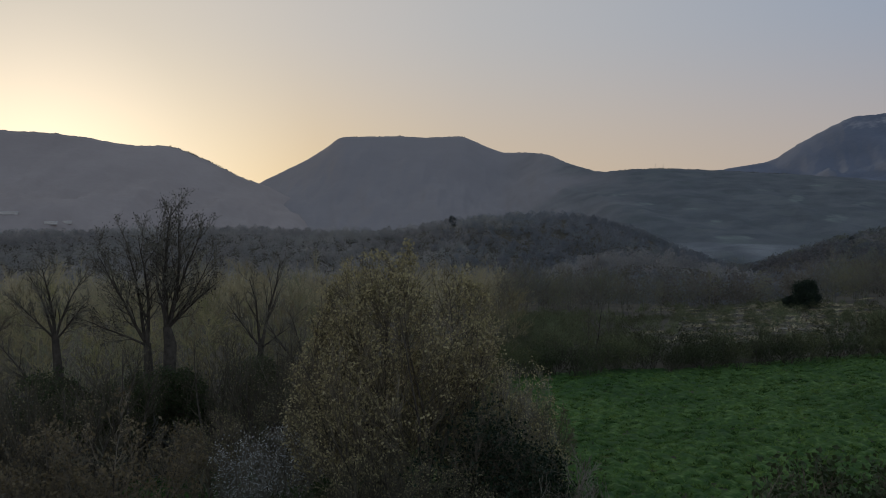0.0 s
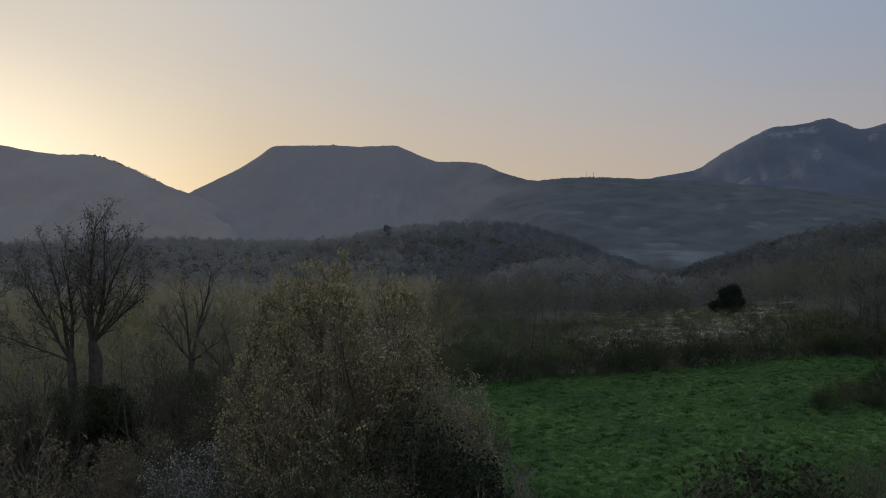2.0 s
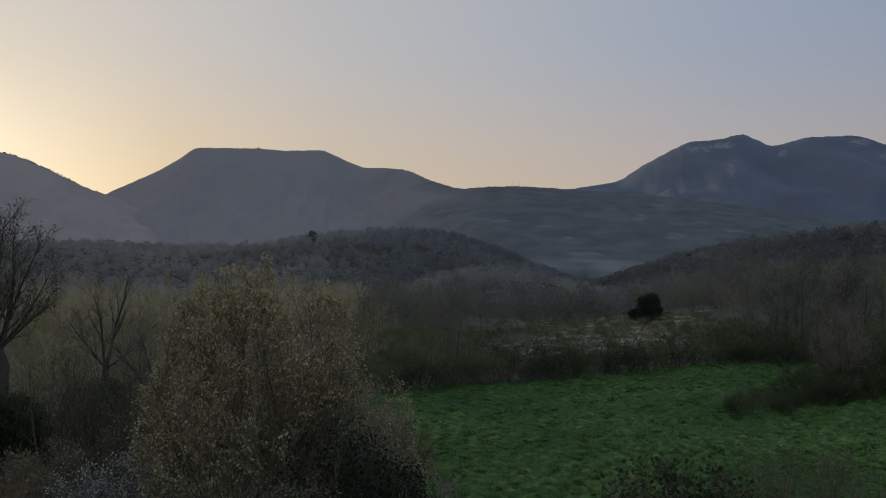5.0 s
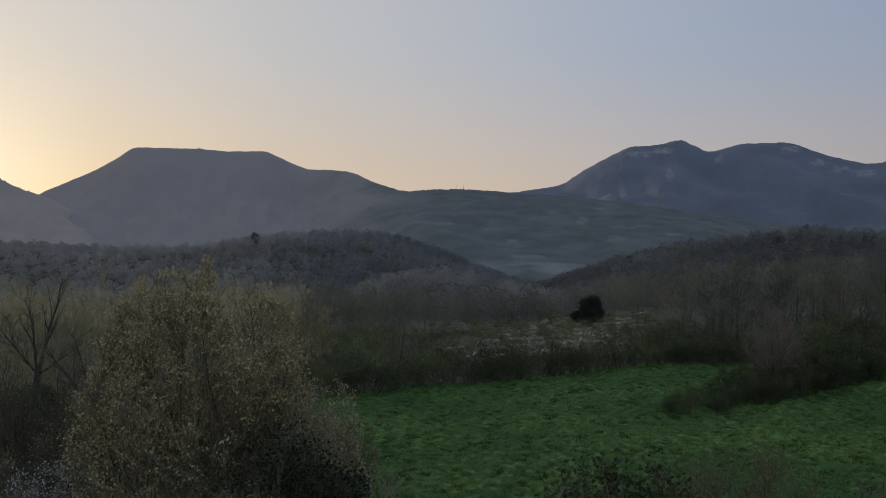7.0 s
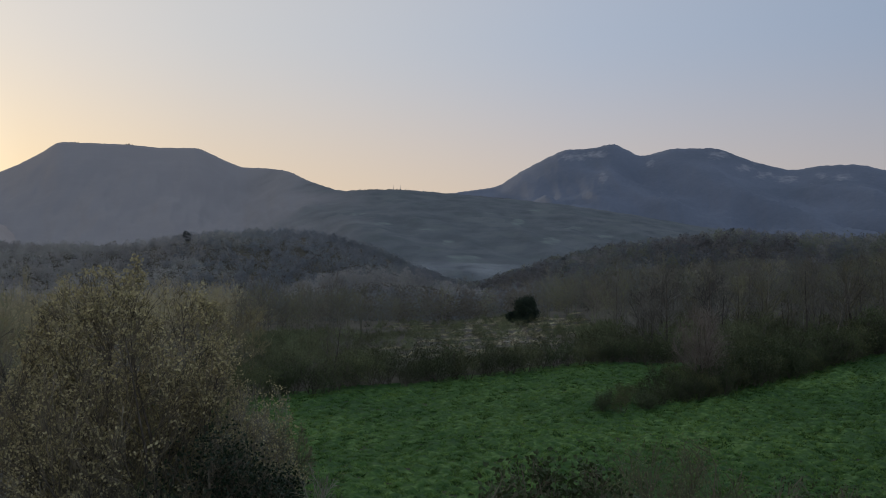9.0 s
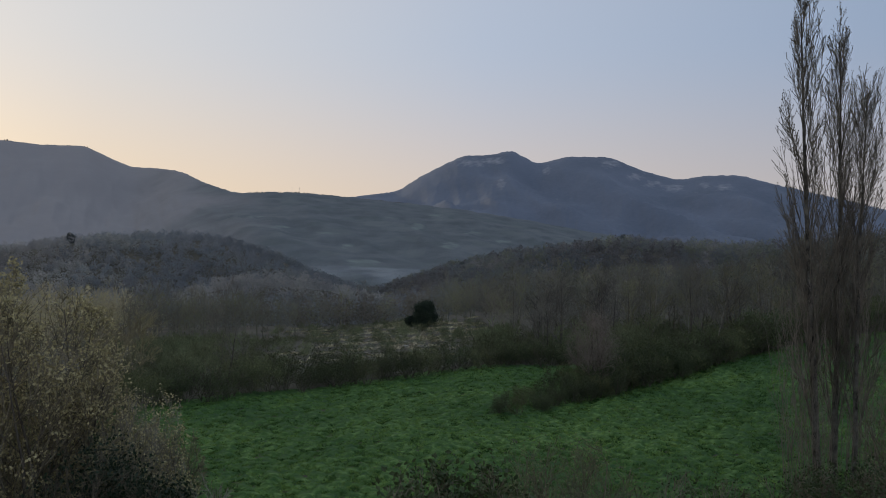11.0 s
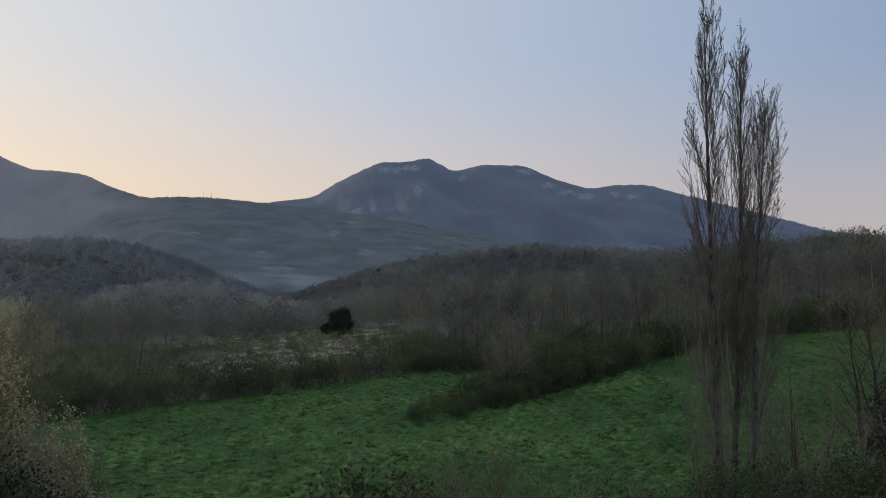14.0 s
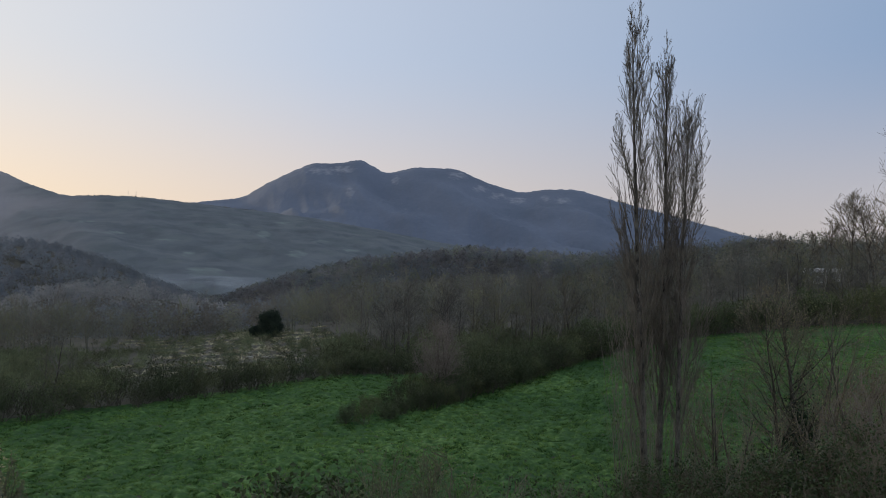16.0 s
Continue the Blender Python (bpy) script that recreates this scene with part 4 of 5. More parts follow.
joined("wood_undergrowth", BUSHES, q, g.uniform(0.6, 1.5, len(q)), 79, LOW_SCRUB, "olive-brown undergrowth along the wood's edge", "undergrowth")

# ---- trees and shrubs near the camera ----
TREE = [(8, 12, 0.30, 38, 0.55, 0.02, 0.06), (5, 8, 0.2, 36, 0.50, 0.07, 0.10), (3, 6, 0.15, 34, 0.50, 0.07, 0.14), (2, 4, 0.1, 32, 0.55, 0.08, 0.16), (1, 0, 0, 0, 0, 0.1, 0.1)]
LOW = [(5, 8, 0.12, 34, 0.5, 0.04, 0.10), (3, 6, 0.12, 32, 0.52, 0.06, 0.13), (2, 3, 0.1, 30, 0.6, 0.10, 0.15), (1, 0, 0, 0, 0, 0.1, 0.1)]
SHRUB = [(7, 10, 0.16, 30, 0.48, 0.05, 0.07), (4, 8, 0.12, 28, 0.52, 0.08, 0.10), (2, 6, 0.1, 28, 0.55, 0.10, 0.12), (2, 0, 0, 0, 0, 0.12, 0.12)]

# the big budding willow
stems = []
g = np.random.default_rng(7)
for i in range(15):
    a = 2.4 * i
    k = 0.12 + 0.75 * (i / 15)
    stems.append((0.35 * math.cos(a), 0.35 * math.sin(a), (k * math.cos(a), k * math.sin(a), 1.0), 8.2 * g.uniform(0.85, 1.05), 0.065))
WILLOW = [(8, 9, 0.18, 40, 0.50, 0.03, 0.10), (5, 8, 0.15, 34, 0.50, 0.05, 0.10), (3, 4, 0.15, 30, 0.55, 0.05, 0.11), (2, 0, 0, 0, 0, 0.05, 0.10)]
WHIPS = [(8, 11, 0.18, 38, 0.44, 0.09, 0.08, 0.42), (5, 9, 0.15, 34, 0.46, 0.10, 0.10, 0.5), (3, 5, 0.15, 28, 0.58, 0.18, 0.09, 0.5), (2, 0, 0, 0, 0, 0.22, 0.08)]


def round_head(q):
    """Broad, blunt crown of the willow with an uneven rim."""
    a = math.atan2(q[1], q[0])
    rim = 1 + 0.10 * math.sin(3 * a + 1 + q[2]) + 0.07 * math.sin(7 * a - q[2] * 1.6) + 0.05 * math.sin(11 * a + 2.1 * q[2])
    return (math.hypot(q[0], q[1]) / 3.0) ** 2.2 + (abs(q[2] - 3.6) / 4.85) ** 2.2 < rim


plant("willow_shrub", spot(-3.1, 21), 301, stems, WHIPS, round_head, (BARK, WILLOW_TWIG), "large rounded willow with pale twigs and yellow-olive buds", "tree",
      leaves=WILLOW_BUD, tip_leaves=5, leaf_size=0.085, spread=0.06, along=0.2, min_r=0.007)

LEADER = [(8, 12, 0.15, 36, 0.34, 0.03, 0.06, 0.5), (4, 8, 0.15, 36, 0.50, 0.07, 0.12), (3, 4, 0.12, 34, 0.5, 0.06, 0.14), (1, 0, 0, 0, 0, 0.1, 0.1)]


def leaders(at, rows):
    """Upright limbs from the head of a bole: direction, length and radius each."""
    return [(at[0], at[1], d, length, radius, at[2]) for d, length, radius in rows]


head, low_head = (-0.02, 0, 5.1), (-0.95, 0.3, 4.4)
plant("ash_tree", spot(-19.2, 34), 302,
      leaders(head, [((-0.06, 0, 1), 4.9, 0.12), ((0.20, 0.05, 1), 4.7, 0.10), ((0.48, -0.1, 1), 4.3, 0.085), ((0.9, 0.1, 0.7), 2.9, 0.06), ((-0.25, 0.3, 1), 4.2, 0.07), ((0.1, -0.35, 1), 4.3, 0.065), ((0.65, 0.15, 1), 3.6, 0.055)])
      + leaders(low_head, [((0.05, -0.1, 1), 4.5, 0.09), ((-0.30, 0, 1), 4.4, 0.085), ((-0.65, 0.1, 1), 4.0, 0.07), ((-1.0, 0.1, 0.5), 3.2, 0.055), ((-0.45, -0.2, 1), 4.2, 0.06)]),
      LEADER, dome(4.2, 6.3, 5.2), (DARK_BARK, ASH_TWIG), "tall bare ash with forked trunk and brown seed clusters", "tree", leaves=DARK_BARK, tip_leaves=1, leaf_size=0.08, spread=0.05, min_r=0.006,
      boles=[[(0.15, 0, -0.3, 0.34), (0.08, 0, 1.2, 0.29), (0.05, 0, 3.0, 0.26), (0.1, 0, 4.5, 0.25), (-0.02, 0, 5.2, 0.16)],
             [(-0.9, 0.3, -0.3, 0.27), (-0.82, 0.3, 2.0, 0.22), (-0.95, 0.3, 4.5, 0.15)]])
plant("bare_tree", spot(-26.2, 35), 303, leaders((0.05, 0, 4.9), [((0, 0, 1), 2.9, 0.08), ((0.28, 0, 1), 2.7, 0.06), ((-0.32, 0.1, 1), 2.8, 0.065), ((0.7, 0, 0.7), 2.0, 0.05), ((-0.75, 0, 0.8), 2.2, 0.05)])
      + leaders((-0.35, 0, 2.5), [((-0.7, 0, 0.8), 3.0, 0.08)]), LEADER, dome(3.2, 5.0, 4.2), (DARK_BARK, ASH_TWIG), "crooked bare tree in the thicket", "tree", min_r=0.006,
      boles=[[(0, 0, -0.3, 0.26), (0.12, 0, 1.5, 0.22), (0.18, 0, 3.4, 0.19), (0.05, 0, 5.0, 0.13)], [(0.1, 0, 1.4, 0.15), (-0.3, 0, 2.2, 0.12), (-0.36, 0, 2.6, 0.10)]])
plant("bare_tree", spot(-13.2, 38), 304, leaders((0.15, 0, 3.6), [((0.30, 0, 1), 4.2, 0.09), ((-0.15, 0, 1), 3.4, 0.07), ((-0.6, 0, 0.7), 2.6, 0.06), ((0.8, 0, 0.6), 2.0, 0.05)]), LEADER, dome(3.0, 5.0, 4.0),
      (DARK_BARK, ASH_TWIG), "bare tree with dark leaning limbs", "tree", min_r=0.006, boles=[[(-0.1, 0, -0.3, 0.22), (0, 0, 1.8, 0.19), (0.15, 0, 3.7, 0.13)]])
plant("bare_tree", spot(-9.6, 33), 305, leaders((0, 0, 3.0), [((0.25, 0, 1), 3.6, 0.09), ((-0.9, 0, 0.7), 3.0, 0.09), ((-0.35, 0, 1), 2.8, 0.06)]), LEADER, dome(3.2, 4.6, 3.6),
      (DARK_BARK, ASH_TWIG), "dark crooked bare tree behind the willow", "tree", min_r=0.006, boles=[[(0, 0, -0.3, 0.21), (-0.08, 0, 1.6, 0.18), (0, 0, 3.1, 0.14)]])
plant("bare_tree", spot(-31, 36), 306, leaders((0, 0, 3.4), [((0.2, 0, 1), 3.8, 0.09), ((-0.3, 0, 1), 3.4, 0.08), ((0.7, 0, 0.8), 2.6, 0.06)]), LEADER, dome(3.0, 5.0, 4.0),
      (DARK_BARK, TWIG), "leafless tree in the thicket", "tree", min_r=0.006, boles=[[(0, 0, -0.3, 0.22), (0.1, 0, 1.7, 0.19), (0, 0, 3.5, 0.13)]])


def bush(name, az, dist, height, radius, seed, mats, label, leaf=None, leaf_size=0.08, tip_leaves=4, n=7, spread=0.10, along=0.0, plan=None, lift=0.0, category="shrub"):
    g = np.random.default_rng(seed)
    stems = []
    for i in range(n):
        a = 2.4 * i + g.uniform(0, 0.6)
        k = 0.1 + 0.55 * i / n * radius / (0.45 * height)
        stems.append((0.2 * math.cos(a), 0.2 * math.sin(a), (k * math.cos(a), k * math.sin(a), 1), height * g.uniform(0.8, 1.05), 0.012 * height))
    return plant(name, spot(az, dist, lift), seed, stems, plan or (SHRUB if height > 3 else LOW), dome(radius, height * 0.56, height * 0.47), mats, label, category, leaves=leaf, leaf_size=leaf_size,
                 tip_leaves=tip_leaves, spread=spread, along=along, limbs=False)


bush("russet_shrub", -22.3, 19, 5.7, 1.7, 311, (BARK, TWIG), "tall open shrub still holding brown leaves", RUSSET_LEAF, 0.095, 4, n=5, plan=WILLOW, spread=0.05)
for az, d, h, w, sd in ((-31.5, 29, 4.6, 2.1, 351), (-28.2, 28, 4.2, 1.9, 352), (-25.0, 28, 4.4, 2.0, 353), (-22.4, 30, 4.8, 2.0, 354), (-15.6, 31, 4.6, 2.0, 355), (-12.6, 29, 4.8, 2.2, 356), (-10.0, 27, 4.4, 1.9, 357)):
    bush("hazel_shrub", az, d, h + 0.8, w, sd, (BARK, THICKET_TWIG), "dull brown leafless hazel in the thicket", OLIVE_LEAF, 0.05, 1, n=8, plan=LOW)
for az, d, h, w, sd in ((-20.8, 32.3, 4.0, 1.6, 358), (-18.8, 32.0, 3.7, 1.6, 359), (-26.4, 33.0, 3.9, 1.6, 360), (-23.6, 31.5, 3.2, 1.5, 361), (-13.4, 35.0, 3.6, 1.6, 362)):
    bush("bramble_bush", az, d, h, w, sd, (TWIG, THICKET_TWIG), "dull green bramble round a tree's foot", GREEN_LEAF, 0.09, 3, n=7)
bush("russet_shrub", -28.5, 20, 4.6, 1.8, 312, (BARK, TWIG), "straggling shrub with brown leaves", RUSSET_LEAF, 0.09, 3, n=5, plan=WILLOW, spread=0.05)
bush("hazel_shrub", -16.5, 25, 3.4, 1.9, 313, (BARK, TWIG), "grey-brown leafless hazel bush", OLIVE_LEAF, 0.05, 1)
bush("hazel_shrub", -8.5, 26, 5.0, 2.2, 314, (BARK, TWIG), "brown budding bush beside the willow", OLIVE_LEAF, 0.06, 2)
bush("blackthorn_shrub", -12.3, 22.5, 3.5, 1.9, 315, (BARK, PALE_TWIG), "blackthorn bush with scattered white blossom", BLOSSOM, 0.055, 2, n=7, plan=WILLOW)
bush("bramble_bush", -9.0, 19, 2.6, 2.0, 316, (TWIG, TWIG), "green bramble thicket at the willow's foot", GREEN_LEAF, 0.09, 6)
bush("bramble_bush", -24.5, 17, 2.6, 1.7, 317, (TWIG, TWIG), "bramble thicket with mixed green leaves", GREEN_LEAF, 0.09, 5)
bush("ivy_bush", 2.6, 18.4, 4.3, 1.7, 318, (TWIG, TWIG), "dark ivy-grown bush at the willow's foot", IVY_LEAF, 0.09, 4, n=6, plan=WILLOW, spread=0.2)
bush("bramble_bush", 0.8, 17.5, 3.0, 1.6, 338, (TWIG, THICKET_TWIG), "brown brushwood crowding the willow stems", OLIVE_LEAF, 0.05, 2)
bush("bramble_bush", -3.8, 17.5, 3.2, 1.9, 319, (TWIG, THICKET_TWIG), "brown brushwood below the willow", OLIVE_LEAF, 0.05, 1)
bush("young_willow", 4.6, 20.5, 6.3, 1.35, 341, (BARK, PALE_TWIG), "young willow with upright pale twigs and olive buds", WILLOW_BUD, 0.07, 3, n=7, plan=WHIPS, spread=0.05)
bush("young_willow", 7.3, 20.0, 4.4, 0.6, 345, (BARK, PALE_TWIG), "slender budding willow shoots beside the meadow", WILLOW_BUD, 0.08, 3, n=4, plan=WHIPS, spread=0.05)
bush("ivy_bush", 5.3, 18.5, 3.7, 1.3, 342, (TWIG, TWIG), "dark tangled bush beside the meadow", IVY_LEAF, 0.09, 4, n=6, plan=WILLOW, spread=0.14)
bush("hazel_shrub", 2.5, 24.5, 4.6, 2.0, 343, (BARK, TWIG), "brown leafless bush behind the willow", OLIVE_LEAF, 0.05, 1)
bush("hazel_shrub", 6.2, 26.5, 3.6, 1.6, 344, (BARK, TWIG), "low brown bush at the meadow's edge", OLIVE_LEAF, 0.05, 1)
bush("weed_clump", 9.3, 14, 2.75, 0.7, 320, (TWIG, PALE_TWIG), "thin dry weed stalks at the meadow's edge", GREEN_LEAF, 0.06, 1, n=9)
bush("bramble_bush", 24.8, 11.0, 2.2, 0.8, 321, (TWIG, TWIG), "arching bramble with dark green leaves", GREEN_LEAF, 0.09, 4, n=5)
bush("bramble_bush", 29.0, 10.5, 2.05, 0.8, 322, (TWIG, TWIG), "low bramble with dark green leaves", GREEN_LEAF, 0.09, 4, n=4)
bush("brown_bush", 35.0, 13.0, 2.98, 1.45, 323, (TWIG, OLIVE_TWIG), "dense rounded olive-brown bush with fine twigs", OLIVE_BUD, 0.034, 6, n=11)
bush("pink_thorn", 36.8, 49.3, 5.0, 1.8, 324, (BARK, PINK_TWIG), "bare thorn tree with reddish twigs in the hedge", PINK_TWIG, 0.06, 2, n=9, plan=WILLOW)
for az, d, h, w, sd in ((44, 12.5, 2.5, 1.2, 331), (48.5, 13, 2.9, 1.3, 332), (53, 13.5, 3.1, 1.3, 333), (57, 13, 3.2, 1.3, 334), (61.5, 12.5, 3.1, 1.3, 335), (65.5, 12, 3.3, 1.3, 336)):
    bush("undergrowth", az, d, h, w, sd, (TWIG, TWIG), "tangle of brown stems and small green leaves", GREEN_LEAF, 0.05, 4, n=5)


# ---- poplars ----
POPLAR = [(16, 64, 0.09, 14, 0.25, 0.0, 0.009, 0.26), (6, 9, 0.15, 18, 0.34, 0.04, 0.035), (3, 4, 0.12, 22, 0.45, 0.06, 0.06), (2, 0, 0, 0, 0, 0.08, 0.07)]


def column(radius, height, lean):
    """Envelope of a column-shaped crown that leans a little."""
    return lambda q: (q[0] - lean[0] * q[2]) ** 2 + (q[1] - lean[1] * q[2]) ** 2 < (radius * min(1.0, 0.34 + 2.0 * (1 - q[2] / height)) * min(1, 0.45 + q[2] / 6)) ** 2


for az, d, el_top, az_top, radius, seed, thick, words in (
        (51.2, 33.0, 17.15, 50.35, 1.4, 401, 0.155, "tallest bare poplar of three, slender and upright"),
        (52.1, 33.6, 14.5, 52.2, 1.30, 402, 0.135, "bare columnar poplar with several upright leaders"),
        (53.3, 33.2, 13.0, 53.95, 1.4, 403, 0.11, "shortest bare poplar of the clump, leaning slightly")):
    base = spot(az, d)
    h = 9 + d * math.tan(radians(el_top)) - base.z
    tip = Vector((d * math.sin(radians(az_top)), d * math.cos(radians(az_top)), 0))
    lean = ((tip.x - base.x) / h, (tip.y - base.y) / h)
    st = [(0, 0, (lean[0], lean[1], 1), h * 0.955, thick)]
    plant("poplar", base, seed, st, POPLAR, column(radius, h, lean), (POPLAR_BARK, POPLAR_TWIG), words, "tree", "poplars", leaves=POPLAR_TWIG, tip_leaves=1, leaf_size=0.06, spread=0.02, min_r=0.007, limbs=False, along=0.3)

g = np.random.default_rng(8)
suckers = []
for i in range(64):
    a, k = g.uniform(0, 6.283), 2.1 * math.sqrt(g.uniform(0.01, 1))
    suckers.append((k * math.cos(a), k * 0.7 * math.sin(a), (0.05 * math.cos(a), 0.05 * math.sin(a), 1), g.uniform(3.0, 8.0), 0.013))
top = thing("poplar_suckers", spot(52, 33.2), "thin pale suckers crowding the poplars' feet", "shrub")
for sx, sy, d, length, radius in suckers:
    store, tips = [[], [], []], []
    grow(store, tips, g, np.array([sx, sy, -0.1]), unit(np.array(d)), length, radius, 0, [(7, 9, 0.12, 20, 0.14, 0.02, 0.03), (2, 4, 0.2, 20, 0.5, 0.1, 0.06), (1, 0, 0, 0, 0, 0.1, 0.05)], lambda q: True)
    part("sucker", mesh_of("sucker", *tubes(store[0] + store[1] + store[2], 3, 0.004), PINK_TWIG), top)

# ---- trees at the right edge ----
FAN = [(8, 16, 0.16, 46, 0.44, 0.03, 0.07, 0.45), (5, 9, 0.15, 36, 0.48, 0.08, 0.11, 0.5), (3, 6, 0.15, 30, 0.5, 0.07, 0.12), (2, 0, 0, 0, 0, 0.1, 0.12)]
ivy_tree = plant("ivy_clad_tree", spot(61.0, 33), 501, [(0, 0, (0, 0, 1), 7.3, 0.12), (0.4, 0.1, (0.20, -0.1, 1), 7.2, 0.085), (-0.3, 0.2, (-0.16, 0.12, 1), 7.0, 0.085), (0.9, 0.2, (0.12, 0.1, 1), 6.4, 0.06)], FAN, dome(3.8, 4.2, 3.9), (DARK_BARK, TWIG),
                 "bare spreading tree, its trunk wrapped in dark ivy", "tree", leaves=OLIVE_LEAF, tip_leaves=1, leaf_size=0.05)
g = np.random.default_rng(9)
q = np.concatenate([g.normal(0, 1, (3800, 3)) * [0.30, 0.30, 0.85] + [0.0, 0, 1.7], g.normal(0, 1, (1500, 3)) * [0.22, 0.22, 0.7] + [0.8, 0.2, 1.0]])
q = q[q[:, 2] > 0.05]
part("ivy", mesh_of("ivy", *leaf_quads(q, 0.12, g), IVY_LEAF), ivy_tree, "dense dark ivy")
plant("edge_tree", spot(67.3, 30), 502, [(0, 0, (0, 0, 1), 12.0, 0.2)], TREE, dome(2.2, 6.5, 7.0), (BARK, TWIG), "tall bare tree beside the meadow", "tree")
for az, d, h, w, sd in ((56.2, 30, 5.4, 1.7, 531), (58.6, 27, 5.0, 1.6, 532), (63.0, 28, 6.0, 1.9, 533), (65.0, 31, 7.4, 2.0, 534), (68.5, 27, 7.0, 1.9, 535)):
    bush("sapling_clump", az, d, h, w, sd, (DARK_BARK, TWIG), "loose clump of thin leafless saplings by the meadow", OLIVE_LEAF, 0.05, 1, n=5, plan=LOW)
bush("russet_shrub", 66.0, 24, 6.0, 2.0, 503, (BARK, PINK_TWIG), "brown leafless bush with reddish twigs", RUSSET_LEAF, 0.05, 2, n=9)
for az, d, h, sd in ((59.5, 150, 9, 511), (61.2, 145, 9, 512), (62.8, 140, 10, 513), (64.0, 120, 13, 514), (65.2, 112, 14, 515), (66.6, 110, 15, 516)):
    plant("skyline_tree", spot(az, d), sd, [(0, 0, (0, 0, 1), h, 0.2)], TREE[:3] + [(1, 0, 0, 0, 0, 0.1, 0.1)], dome(h * 0.33, h * 0.55, h * 0.52), (BARK, TWIG), "bare tree standing against the sky", "tree", "skyline trees", min_r=0.02)


# ---- evergreen oak in the clearing ----
def evergreen(place, height, radius, seed, words, size=0.17, mat=CONIFER):
    g = np.random.default_rng(seed)
    top = thing("evergreen_oak", place, words, "tree")
    rows, leaf = [([(0, 0, -0.2), (0, 0, height * 0.5)], [0.2, 0.12])], []
    for i in range(46):
        d = unit(g.normal(size=3) + [0, 0, 0.35])
        c = np.array([0, 0, height * 0.46]) + d * np.array([radius, radius, height * 0.46]) * g.uniform(0.5, 0.98)
        c[2] = max(c[2], 0.5)
        rows.append(([(0, 0, height * 0.3), tuple(c)], [0.06, 0.02]))
        leaf.append(c + g.normal(0, 1, (480, 3)) * radius * 0.17)
    part("trunk", mesh_of("trunk", *tubes(rows, 5), BARK), top)
    q = np.concatenate(leaf); q = q[q[:, 2] > 0.1]
    part("crown", mesh_of("crown", *leaf_quads(q, size, g), mat), top)


evergreen(spot_at(24.6, -5.2), 4.0, 1.5, 521, "round dark evergreen oak alone in the clearing")
evergreen(spot_at(23.6, -5.15), 1.5, 0.7, 522, "low dark evergreen bush beside the oak")
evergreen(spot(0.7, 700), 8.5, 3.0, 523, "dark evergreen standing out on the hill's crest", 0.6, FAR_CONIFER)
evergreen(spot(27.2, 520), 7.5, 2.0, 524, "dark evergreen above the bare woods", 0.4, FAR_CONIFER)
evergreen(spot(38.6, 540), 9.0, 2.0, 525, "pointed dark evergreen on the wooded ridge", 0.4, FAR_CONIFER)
plant("woodland_tree", spot(44.9, float(np.interp(44.9, EDGE_AZ, EDGE_FAR)) + 0.6), 604, [(0, 0, (0.02, 0, 1), 4.6, 0.055)], EDGE_TREE, dome(1.2, 2.6, 3.0), (PALE_TWIG, WOODY), "slender tree with a pale straight stem", "tree", "wood edge trees", limbs=False, min_r=0.009, sides=(6, 4, 3, 3))

# ---- far details ----
rows, sz = [], []
g = np.random.default_rng(12)
for crest, dist, a0, a1, n, k in ((SADDLE, 2500, 12.5, 24, 190, 0.55), (LEFT_HILL, 2700, -19, -13.5, 70, 0.8), (PEAKS, 4150, 49, 58, 130, 0.9), (PLATEAU, 3300, -3.3, -2.8, 5, 1.1), (PLATEAU, 3300, -8, 2, 40, 0.6)):
    for a in g.uniform(a0, a1, n):
        e = float(ridge(np.array(a), crest))
        rows.append((dist * math.sin(radians(a)), dist * math.cos(radians(a)), 9 + dist * math.tan(radians(e)) - 3)); sz.append(k * g.uniform(0.6, 1.3))
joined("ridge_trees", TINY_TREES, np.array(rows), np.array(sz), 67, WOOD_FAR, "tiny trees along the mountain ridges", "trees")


def box_bm(dx, dy, dz, gable=0.0):
    """A building block with an optional ridge along x."""
    bm = bmesh.new()
    x, y = dx / 2, dy / 2
    lo = [bm.verts.new(c) for c in ((-x, -y, 0), (x, -y, 0), (x, y, 0), (-x, y, 0))]
    hi = [bm.verts.new(c) for c in ((-x, -y, dz), (x, -y, dz), (x, y, dz), (-x, y, dz))]
    for i in range(4):
        bm.faces.new((lo[i], lo[(i + 1) % 4], hi[(i + 1) % 4], hi[i]))
    bm.faces.new(lo[::-1])
    if gable:
        r0, r1 = bm.verts.new((-x, 0, dz + gable)), bm.verts.new((x, 0, dz + gable))
        bm.faces.new((hi[0], hi[1], r1, r0)); bm.faces.new((hi[2], hi[3], r0, r1))
        bm.faces.new((hi[3], hi[0], r0)); bm.faces.new((hi[1], hi[2], r1))
    else:
        bm.faces.new(hi)
    return bm


def bm_part(name, bm, mat, parent, place=(0, 0, 0), label=""):
    me = bpy.data.meshes.new(name)
    bm.normal_update(); bm.to_mesh(me); bm.free()
    me.materials.append(mat)
    ob = part(name, me, parent, label)
    ob.location = place
    return ob


